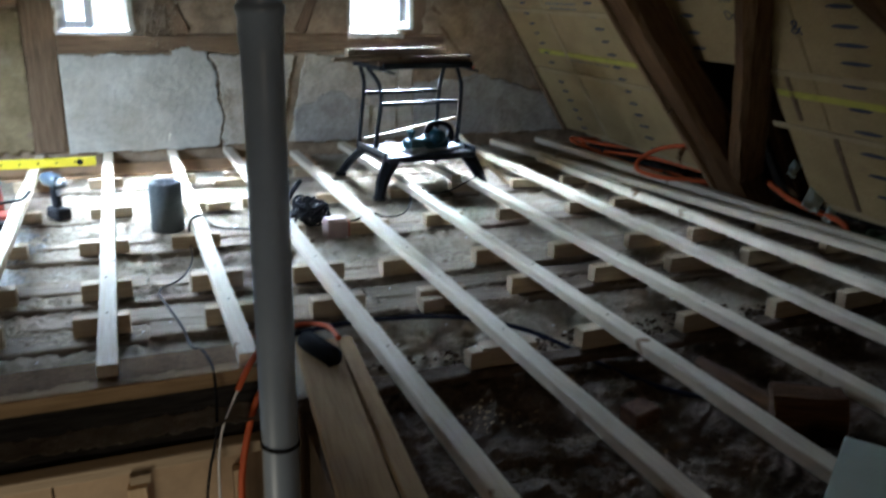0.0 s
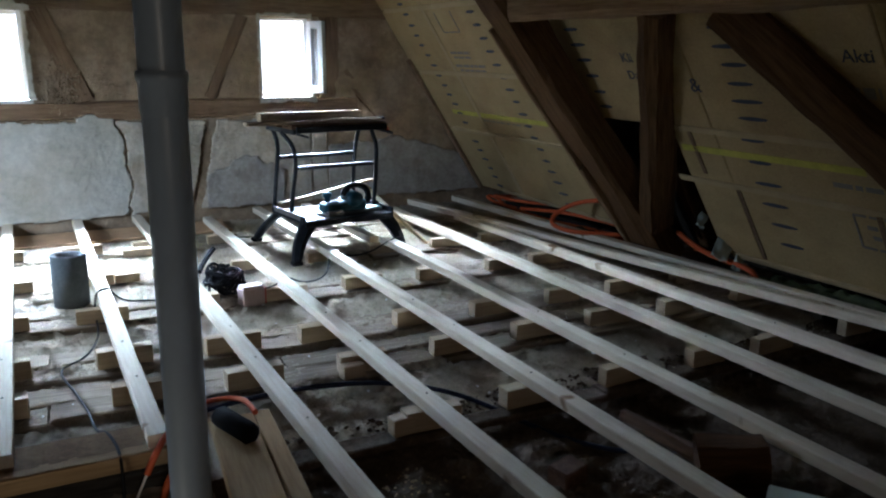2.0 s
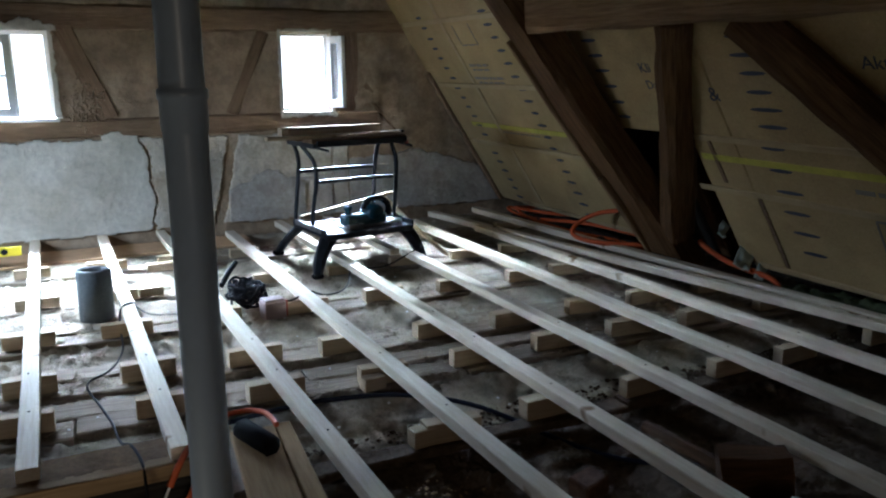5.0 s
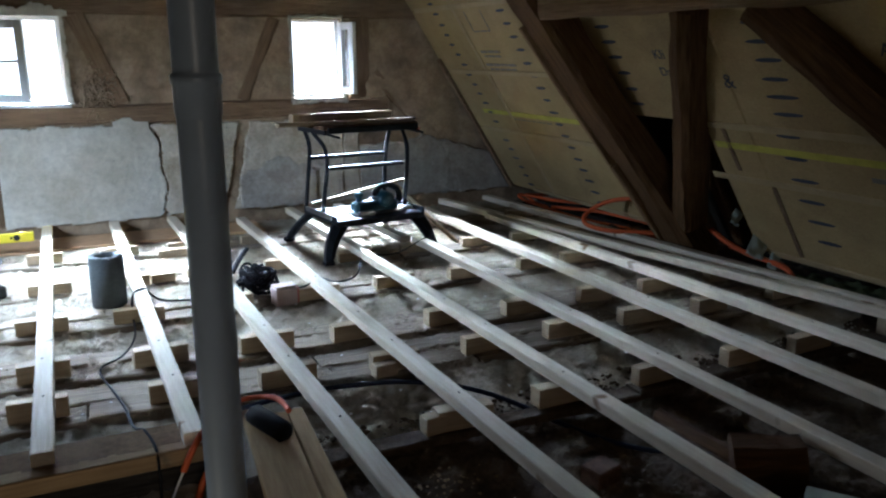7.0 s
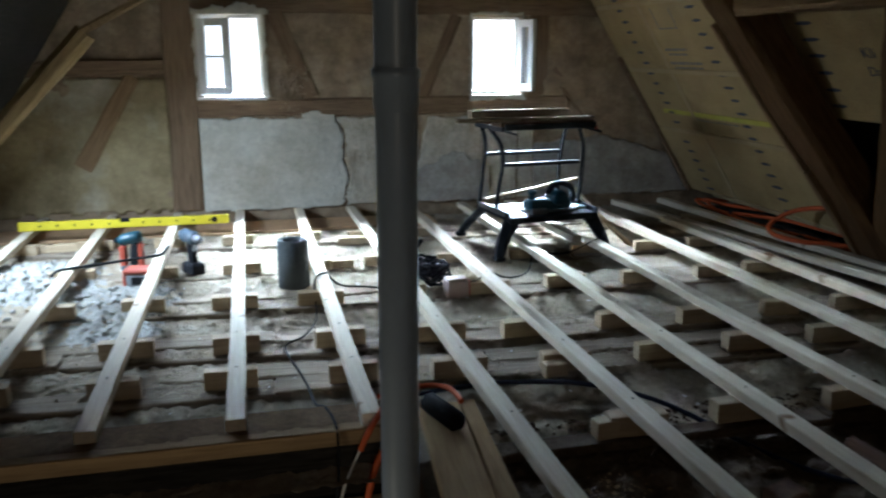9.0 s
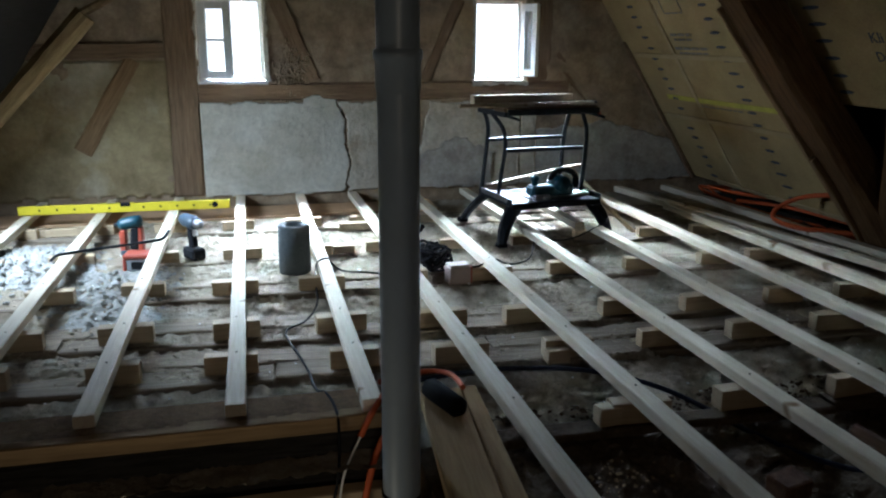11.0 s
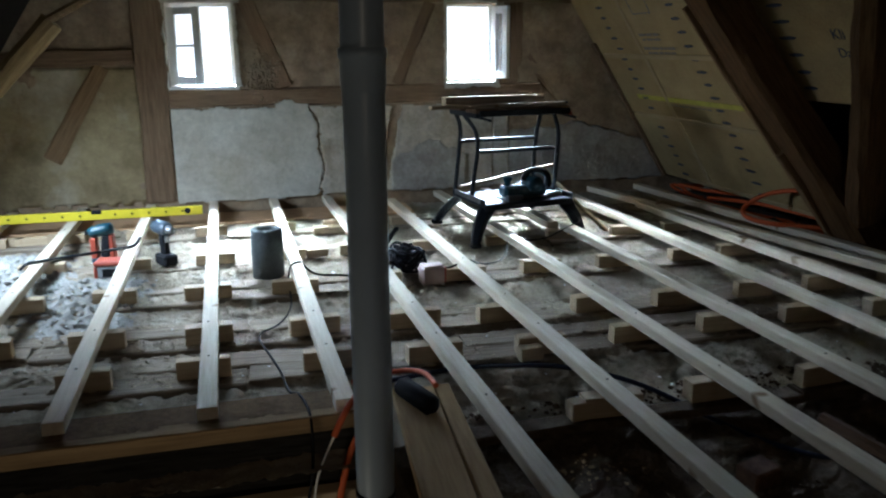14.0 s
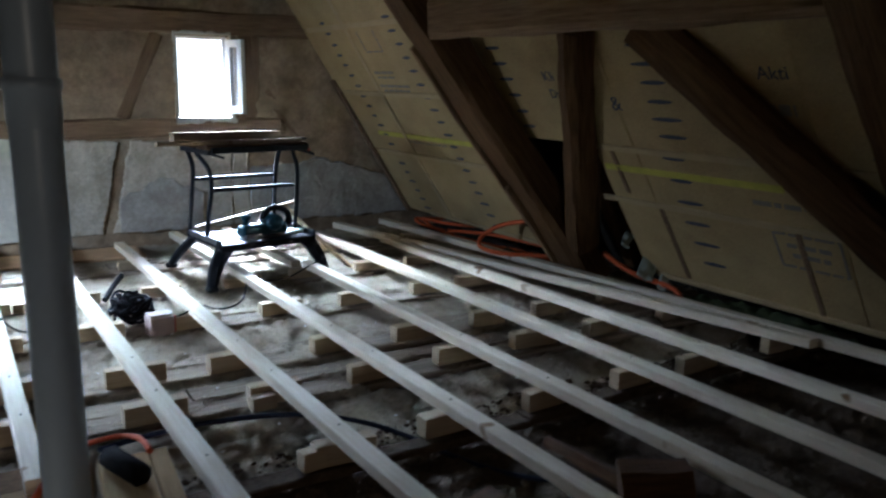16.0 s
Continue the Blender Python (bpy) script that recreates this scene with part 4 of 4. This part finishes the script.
# ---- cords, hoses ----
def lie(x, y):
    return (x, y, max(loam_height(x, y), floor_z(y)) + 0.007)


c = tube("mains_cord", [lie(0.72, 3.58), lie(0.60, 3.66), lie(0.47, 3.68), (0.41, 3.64, 0.05), (0.395, 3.62, 0.086), (0.345, 3.59, 0.086), (0.325, 3.56, 0.05), lie(0.32, 3.45), lie(0.318, 3.35), lie(0.31, 3.25), lie(0.28, 3.12), lie(0.23, 3.0), lie(0.165, 2.95), lie(0.148, 2.89), lie(0.16, 2.80), lie(0.18, 2.70), lie(0.20, 2.58), lie(0.215, 2.48), lie(0.22, 2.38), (0.225, 2.26, 0.0), (0.245, 2.16, 0.046), (0.262, 2.05, 0.046), (0.265, 1.975, 0.04), (0.264, 1.955, -0.06), (0.256, 1.953, -0.165), (0.209, 1.95, -0.345), (0.17, 1.90, -0.8)], 0.0045, BLACK)
tagged(c, "black mains cord running down into the stair opening", "cord")
c = tube("heavy_cable", [(0.56, 2.30, -0.012), (0.77, 2.33, -0.004), (1.0, 2.30, -0.002), (1.2, 2.23, -0.004), (1.36, 2.10, -0.015), (1.47, 1.99, -0.05), (1.53, 1.86, -0.07), (1.62, 1.68, -0.085), (1.75, 1.52, -0.085), (1.95, 1.42, -0.085)], 0.009, BLUEBLACK)
tagged(c, "thick dark blue cable lying across the rubble", "cable")
c = tube("orange_hose", [(0.42, 2.19, 0.045), (0.50, 2.215, 0.05), (0.57, 2.235, 0.05), (0.635, 2.215, 0.055), (0.665, 2.13, 0.07), (0.66, 2.03, 0.075)], 0.009, ORANGE)
tagged(c, "orange hose curving behind the grey pipe", "hose")
c = tube("orange_hose", [(0.41, 2.03, 0.075), (0.375, 1.965, 0.07), (0.35, 1.96, 0.03), (0.328, 1.96, -0.018)], 0.010, ORANGE)
tagged(c, "orange sleeve on a white cord by the pipe", "hose")
c = tube("white_cord", [(0.33, 1.96, -0.014), (0.298, 1.96, -0.079), (0.266, 1.955, -0.158), (0.25, 1.94, -0.30), (0.25, 1.93, -0.5)], 0.004, WHITE)
tagged(c, "thin white cord hanging into the stair opening", "cord")
c = tube("orange_hose", [(0.40, 1.95, -0.02), (0.375, 1.95, -0.06), (0.351, 1.95, -0.153), (0.329, 1.95, -0.26), (0.316, 1.95, -0.37), (0.31, 1.92, -0.9)], 0.011, ORANGE)
tagged(c, "orange hose hanging down beside the grey pipe", "hose")
c = tube("orange_hose", [(3.40, 3.11, 0.17), (3.37, 2.99, 0.141), (3.37, 2.86, 0.109), (3.37, 2.74, 0.099), (3.37, 2.60, 0.094), (3.37, 2.51, 0.074), (3.37, 2.46, -0.03)], 0.015, ORANGE)
tagged(c, "orange hose at the foot of the roof boards", "hose")
c = tube("orange_hose", [(3.66, 5.22, 0.03), (3.45, 5.16, 0.05), (3.32, 5.03, 0.09), (3.31, 4.86, 0.097), (3.37, 4.72, 0.085), (3.60, 4.54, 0.07)], 0.013, ORANGE)
tagged(c, "orange hose looped in the gap under the eaves", "hose")
c = tube("orange_hose", [(3.20, 4.46, 0.094), (3.30, 4.34, 0.095), (3.44, 4.19, 0.085), (3.50, 3.95, 0.075), (3.56, 3.72, 0.06)], 0.013, ORANGE)
tagged(c, "orange hose lying in the gap under the eaves", "hose")
# dark sheet put in for the shade of the gap under the eaves
bm = bmesh.new()
bmesh.ops.create_grid(bm, x_segments=26, y_segments=40, size=1)
for v in bm.verts:
    u, w = v.co.x, v.co.y
    e = max(0.0, 1 - u * u) * max(0.0, 1 - w * w)
    n = noise.noise((u * 2.4, w * 4, 5))
    v.co = (3.60 + 0.20 * u + 0.03 * n, 4.62 + 0.50 * w - 0.15 * u, -0.03 + 0.12 * e ** 0.5 * (0.7 + 0.5 * n) + 0.012 * noise.noise((u * 9, w * 14, 1)))
r = bmesh.ops.extrude_face_region(bm, geom=list(bm.faces))
bmesh.ops.translate(bm, verts=[v for v in r["geom"] if isinstance(v, bmesh.types.BMVert)], vec=(0, 0, -0.004))
bmesh.ops.recalc_face_normals(bm, faces=bm.faces)
sheet = finish(bm, "plastic_sheet", FOIL_D, smooth=True)
tagged(sheet, "crumpled dark sheet added for the shade in the eaves gap", "sheet")
c = tube("orange_hose", [(3.27, 3.62, 0.28), (3.24, 3.80, 0.26), (3.12, 3.92, 0.17), (3.03, 3.86, 0.11), (3.06, 3.70, 0.09), (3.20, 3.58, 0.085), (3.40, 3.46, 0.08)], 0.014, ORANGE)
tagged(c, "orange hose looping up beside the rafter", "hose")
c = tube("orange_hose", [(3.42, 3.60, 0.03), (3.40, 3.85, 0.04), (3.36, 4.2, 0.02), (3.34, 4.6, 0.02), (3.37, 4.95, 0.02), (3.42, 5.14, 0.05), (3.36, 5.22, 0.06), (3.33, 5.05, 0.03), (3.40, 4.7, 0.02), (3.44, 4.3, 0.03)], 0.012, ORANGE)
tagged(c, "orange hose lying along the roof foot", "hose")
bm = bmesh.new()
bmesh.ops.create_grid(bm, x_segments=30, y_segments=12, size=1)
for v in bm.verts:
    x, y = v.co.x, v.co.y
    v.co = Vector((3.42 + 0.06 * y, 4.35 + 0.65 * x, 0.015 + 0.035 * abs(noise.noise((x * 5, y * 2, 1))) + 0.02 * (1 - y * y)))
sheet = finish(bm, "foil_sheet", FOIL_D, smooth=True)
mod = sheet.modifiers.new("thickness", "SOLIDIFY")
mod.thickness = 0.003
tagged(sheet, "crumpled dark foil along the roof foot", "foil")

bm = bmesh.new()
bmesh.ops.create_grid(bm, x_segments=44, y_segments=10, size=1)
for v in bm.verts:
    x, y = v.co.x, v.co.y
    v.co = Vector((3.42 + 0.06 * y + 0.015 * noise.noise((x * 6, y, 3)), 2.05 + 0.48 * x, 0.02 + 0.06 * abs(noise.noise((x * 7, y * 2, 4))) + 0.05 * (1 - x * x) * (0.5 + 0.5 * y)))
sheet = finish(bm, "foil_sheet", MOSS, smooth=True)
mod = sheet.modifiers.new("thickness", "SOLIDIFY")
mod.thickness = 0.003
tagged(sheet, "crumpled mossy green foil along the roof foot", "foil")

# ---- spirit level, power tools, crowbar ----
lev = thing("spirit_level", "long yellow spirit level standing on the battens", "level", at=(-0.715, 4.99, 0.0805), rz=-1)
part("body", box(-0.62, 0.62, -0.012, 0.012, 0, 0.055, 0.003), YELLOW, lev)
part("vial", box(-0.035, 0.025, -0.014, 0.0135, 0.034, 0.0562, 0.003), BLACK, lev, "dark central vial window")
for x in (0.53,):
    bm = lathe([(0.0, -0.0135), (0.019, -0.0135), (0.019, 0.0135), (0.0, 0.0135)], 18)
    ob = part("vial", bm, BLACK, lev, "round dark vial")
    ob.matrix_basis = pose(x, 0, 0.028, 90, 0, 0)
for i in range(11):
    if abs(-0.5 + i * 0.1) > 0.06:
        part("mark", box(-0.505 + i * 0.1, -0.493 + i * 0.1, -0.0132, -0.012, 0.022, 0.034), BLACK, lev)


SLATE = plain_mat("slate_plastic", (0.06, 0.085, 0.11), 0.4)


def drill(at, rz, body, accent, label, s=1.0):
    d = thing("cordless_drill", label, "drill", at=at, rz=rz)
    part("battery", box(-0.05 * s, 0.055 * s, -0.035 * s, 0.035 * s, 0, 0.055 * s, 0.010), BLACK, d)
    bm, m = beam_mesh((0, 0, 0.056 * s), (-0.012 * s, 0, 0.15 * s), 0.04 * s, 0.036 * s, up=(0, 1, 0), wob=0.002, seg=4, bev=0.01)
    ob = part("grip", bm, BLACK, d)
    ob.matrix_basis = m
    bm = lathe([(0.0, -0.085), (0.024, -0.08), (0.033, -0.05), (0.034, 0.03), (0.028, 0.055), (0.022, 0.06), (0, 0.06)], 18)
    bmesh.ops.scale(bm, verts=bm.verts, vec=(s, s, s))
    ob = part("motor_housing", bm, body, d, "", True)
    ob.matrix_basis = pose(-0.015 * s, 0, 0.178 * s, 0, 90, 0)
    bm = lathe([(0.0, 0.06), (0.021, 0.06), (0.021, 0.072), (0.018, 0.095), (0.008, 0.108), (0.0, 0.108)], 16)
    bmesh.ops.scale(bm, verts=bm.verts, vec=(s, s, s))
    ob = part("chuck", bm, accent, d, "", True)
    ob.matrix_basis = pose(-0.015 * s, 0, 0.178 * s, 0, 90, 0)
    part("trigger", box(0.018 * s, 0.034 * s, -0.01 * s, 0.01 * s, 0.115 * s, 0.145 * s, 0.003), accent, d)
    return d


drill((-0.27, 4.13, -0.015), -60, SLATE, STEEL_W, "grey and black cordless drill standing on its battery", 1.12)
nailer = thing("nail_gun", "teal and black cordless nail gun with red sides standing upright", "nail gun", at=(-0.60, 4.31, -0.015), rz=-8)
nailer.matrix_basis = nailer.matrix_basis @ Matrix.Diagonal((0.92, 0.92, 0.8, 1))
bm = lathe([(0.0, -0.075), (0.03, -0.07), (0.040, -0.045), (0.042, 0.03), (0.036, 0.06), (0.0, 0.068)], 18)
ob = part("head", bm, TEAL, nailer, "rounded teal motor head", True)
ob.matrix_basis = pose(0.0, 0.0, 0.215, 0, 76, 0)
part("grip", box(-0.025, 0.03, -0.032, 0.03, 0.03, 0.19, 0.012, pose(0.006, 0, 0, 0, 6, 0)), BLACK, nailer)
part("side_plate", box(-0.068, -0.030, -0.03, 0.028, 0.0, 0.165, 0.008), RED, nailer, "red plastic side")
part("side_plate", box(0.036, 0.066, -0.03, 0.028, 0.0, 0.185, 0.008), RED, nailer, "red plastic side")
part("foot", box(-0.066, 0.064, -0.036, 0.034, -0.004, 0.028, 0.006), SLATE, nailer)
part("nose", box(-0.095, -0.066, -0.016, 0.016, 0.185, 0.215, 0.005), STEEL, nailer)
pack = thing("battery_charger", "red and grey charger box lying in the rubble", "charger", at=(-0.535, 3.98, -0.012), rz=-8)
bm = bmesh.new()
add_box(bm, -0.045, 0.06, -0.055, -0.03, 0.0, 0.06, 0.005)
add_box(bm, -0.045, 0.06, -0.028, 0.05, 0.0, 0.062, 0.006)
part("case", bm, SILVER, pack)
part("cap", box(-0.062, 0.066, -0.058, 0.054, 0.0625, 0.085, 0.007), RED, pack, "red lid")
part("side", box(-0.062, -0.0455, -0.056, 0.052, 0.0, 0.062, 0.004), RED, pack, "red side rib")
part("slot", box(-0.02, 0.05, -0.0565, -0.0552, 0.008, 0.048, 0.0), BLACK, pack, "dark slot")
cb = tube("crowbar", [(-0.935, 3.93, 0.06), (-0.915, 3.935, 0.088), (-0.87, 3.95, 0.092), (-0.65, 4.05, 0.091), (-0.45, 4.14, 0.091), (-0.42, 4.17, 0.093), (-0.405, 4.26, 0.11)], 0.0075, STEEL)
tagged(cb, "dark steel crowbar lying across two battens", "crowbar")
for x, y, l in ((-1.02, 4.80, 0.26), (-1.16, 4.80, 0.10), (-0.70, 4.84, 0.14), (0.66, 4.6, 0.2), (0.52, 4.06, 0.12)):
    loose_wood("pine_offcut", (x, y + 0.02, -0.015), l, 0.06, 0.045, random.uniform(-4, 4), "short pale pine offcut lying on the floor", PINE_X)

# ---- planks and things beside the pipe ----
pl = finish(box(-0.066, 0.066, -0.62, 0.62, 0, 0.026, 0.003), "plank", DUSTY_SHADED_Y)
pl.matrix_basis = pose(0.535, 1.44, 0.0405, 0, 0, -5.2)
tagged(pl, "wide dusty pine plank beside the grey pipe, shadow in its colour", "plank")
pl = finish(box(-0.026, 0.026, -0.62, 0.62, 0, 0.022, 0.003), "plank", DUSTY_SHADED_Y)
pl.matrix_basis = pose(0.638, 1.45, 0.0405, 0, 0, -4.6)
tagged(pl, "narrow dusty pine strip beside the wide plank, shadow in its colour", "plank")
bm = bmesh.new()
add_box(bm, -0.042, 0.042, -0.10, 0.10, 0.0, 0.06, 0.02)
for v in bm.verts:
    v.co.x *= 1 - 0.9 * max(0, abs(v.co.y) - 0.05) / 0.1
    v.co.z *= 1 - 2.5 * max(0, abs(v.co.y) - 0.06)
blk = finish(bm, "kneepad", RUBBER, smooth=True)
blk.matrix_basis = pose(0.575, 1.93, 0.067, 0, 0, 18)
tagged(blk, "black rubber kneepad lying on the plank", "kneepad")
strap = part("strap", lathe([(0.0535, -0.006), (0.0565, -0.006), (0.0565, 0.006), (0.0535, 0.006)], 32), BLACK, pipe, "dark strap round the pipe", True)
strap.matrix_basis = pose(0, 0, -0.11, 4, 3, 0)
st = beam("timber_stub", (1.775, 1.30, -0.025), (1.935, 1.185, -0.01), 0.12, 0.16, OLD_R, "dark reddish timber stub lying by the battens", "timber", wob=0.035, seg=10, bev=0.03, seed=44)
lg = beam("timber_strip", (1.86, 1.72, -0.06), (1.84, 1.30, -0.03), 0.045, 0.04, OLD_R, "reddish old timber strip in the rubble", "timber", wob=0.010, seed=45)
pale = finish(box(0, 0.42, 0, 0.36, 0, 0.016, 0.003), "pale_board", PALE)
pale.matrix_basis = pose(1.697, 0.985, 0.086, 0, 0, 215)
tagged(pale, "pale greenish plasterboard offcut lying on the battens", "board")
br = finish(box(-0.05, 0.05, -0.04, 0.04, 0, 0.065, 0.006), "brick", BRICK)
br.matrix_basis = pose(1.46, 1.50, -0.10, 3, -4, 12)
tagged(br, "broken reddish brick lying in the rubble", "brick")
for x, y, h in ((1.10, 1.94, 0.030), (1.12, 2.44, 0.022)):
    loose_wood("wood_wedge", (x, y - 0.045, floor_z(y)), 0.09, 0.05, h - floor_z(y), 5, "split orange-brown wedge beside a packing block", PINE_X)


# ---- faded print on the insulation boards ----
def words(y, z, w, h, seed):
    """A line of faded words, as bars."""
    rr = random.Random(seed)
    at = y + w / 2
    while at > y - w / 2:
        l = min(rr.uniform(0.03, 0.09), at - (y - w / 2))
        part("printed_word", on_roof(at - l, at, z - h / 2, z + h / 2, 0.0025, 0.005), INK_G, roof)
        at -= l + 0.015


for k, (y, z, w, h) in enumerate(((4.55, 1.165, 0.26, 0.016), (4.55, 1.135, 0.22, 0.012), (4.50, 1.08, 0.40, 0.016), (4.50, 1.05, 0.34, 0.012), (4.62, 1.36, 0.008, 0.12), (4.40, 1.36, 0.008, 0.12), (4.51, 1.295, 0.22, 0.008), (4.50, 0.70, 0.5, 0.008),
                                  (1.80, 1.03, 0.42, 0.04),
                                  (1.72, 0.52, 0.30, 0.010), (1.72, 0.37, 0.30, 0.010), (1.57, 0.445, 0.010, 0.15), (1.87, 0.445, 0.010, 0.15), (1.72, 0.47, 0.2, 0.018), (1.72, 0.425, 0.17, 0.018), (1.80, 0.645, 0.24, 0.02))):
    words(y, z, w, h, k)

# ---- scraps in the open bay ----
for x, y, z, l, w, rx in ((3.30, 2.84, 0.30, 0.10, 0.05, 50), (3.34, 2.72, 0.16, 0.13, 0.09, 35), (3.38, 2.64, 0.10, 0.09, 0.05, 20)):
    bm = bmesh.new()
    bmesh.ops.create_grid(bm, x_segments=8, y_segments=8, size=0.5)
    for v in bm.verts:
        v.co = Vector((v.co.x * l, v.co.y * w, 0.02 * noise.noise((v.co.x * 4, v.co.y * 4, x * 9))))
    r = bmesh.ops.extrude_face_region(bm, geom=list(bm.faces))
    bmesh.ops.translate(bm, verts=[v for v in r["geom"] if isinstance(v, bmesh.types.BMVert)], vec=(0, 0, 0.003))
    sc = finish(bm, "plastic_scrap", PALE, smooth=True)
    sc.matrix_basis = pose(x, y, z, rx, -40, 25)
    tagged(sc, "crumpled pale plastic scrap caught at the roof foot", "scrap")

# ---- loose rubble ----
BASE = [(1, 0, 0), (-1, 0, 0), (0, 1, 0), (0, -1, 0), (0, 0, 1), (0, 0, -1)]
TRI = [(0, 2, 4), (2, 1, 4), (1, 3, 4), (3, 0, 4), (2, 0, 5), (1, 2, 5), (3, 1, 5), (0, 3, 5)]


def chunks(name, label, material, n, region, size, seed, lift=0.0, squash=0.6):
    rr = random.Random(seed)
    vs, fs = [], []
    if squash > 0.7:
        ico = bmesh.new()
        bmesh.ops.create_icosphere(ico, subdivisions=2, radius=1)
        ico.verts.ensure_lookup_table()
        base, tri = [tuple(v.co) for v in ico.verts], [tuple(v.index for v in f.verts) for f in ico.faces]
        ico.free()
    else:
        base, tri = BASE, TRI
    for _ in range(n):
        x, y = region(rr)
        r = size[0] + (size[1] - size[0]) * rr.random() ** 3
        m = Euler((rr.uniform(0, 6), rr.uniform(0, 6), rr.uniform(0, 6))).to_matrix()
        z = (loam_height(x, y) if y > 1.93 else -0.10) + lift
        o = len(vs)
        off = rr.uniform(0, 99)
        for b in base:
            k = rr.uniform(0.6, 1.2) if base is BASE else 1 + 0.55 * noise.noise((b[0] * 1.4 + off, b[1] * 1.4, b[2] * 1.4)) + 0.45 * noise.noise((b[0] * 3 + off, b[1] * 4, b[2] * 4))
            v = m @ (Vector(b) * r * k)
            vs.append((x + v.x, y + v.y, z + r * 0.3 + v.z * squash))
        fs += [tuple(o + i for i in t) for t in tri]
    me = bpy.data.meshes.new(name)
    me.from_pydata(vs, [], fs)
    if base is not BASE:
        me.shade_smooth()
    me.materials.append(material)
    ob = new(name, me)
    return tagged(ob, label, "rubble", "", "stuff")


chunks("loam_crumbs", "scattered crumbs of dry loam and plaster", LOAM, 30000, lambda r: (r.uniform(-1.6, 3.3), r.uniform(1.95, 5.2)), (0.002, 0.011), 5)
chunks("loam_clods", "heap of pale dry loam clods", LOAM_P, 900, lambda r: (-1.15 + r.gauss(0, 0.20), 4.1 + r.gauss(0, 0.25)), (0.003, 0.016), 6, 0.0, 0.75)
chunks("loam_clods", "loose pale loam clods between the battens", LOAM_P, 420, lambda r: (-0.62 + r.gauss(0, 0.17), 3.62 + r.gauss(0, 0.2)), (0.003, 0.014), 7, 0.0, 0.75)
chunks("dark_rubble", "dark broken rubble and dirt near the planks", RUBBLE, 6000, lambda r: (r.uniform(0.75, 2.9), r.uniform(0.9, 2.1)), (0.003, 0.022), 8)
chunks("wood_shavings", "curled pale wood shavings on the dirt", DUSTY_X, 60, lambda r: (1.03 + r.gauss(0, 0.06), 1.66 + r.gauss(0, 0.06)), (0.004, 0.012), 9, 0.02, 0.4)
chunks("mortar_chips", "white mortar chips on the floor", WHITE, 60, lambda r: (r.uniform(-0.8, 2.4), r.uniform(1.95, 4.6)), (0.004, 0.013), 10, 0.02, 0.5)

# mortar squeezed out beside the window
rr = random.Random(21)
vs, fs = [], []
for _ in range(380):
    x = 0.34 + rr.gauss(0, 0.05)
    z = 0.90 + rr.gauss(0, 0.075)
    r = rr.uniform(0.004, 0.012)
    o = len(vs)
    for b in BASE:
        vs.append((x + b[0] * r * rr.uniform(0.6, 1.2), WALL_Y - 0.02 + b[1] * r - 0.008 * rr.random(), z + b[2] * r * rr.uniform(0.7, 1.8)))
    fs += [tuple(o + i for i in q) for q in TRI]
me = bpy.data.meshes.new("mortar_lumps")
me.from_pydata(vs, [], fs)
me.materials.append(CLAY)
ob = new("mortar_lumps", me)
ob.parent = wall
tagged(ob, "crumbling pale mortar lumps beside the window", "", "", "stuff")
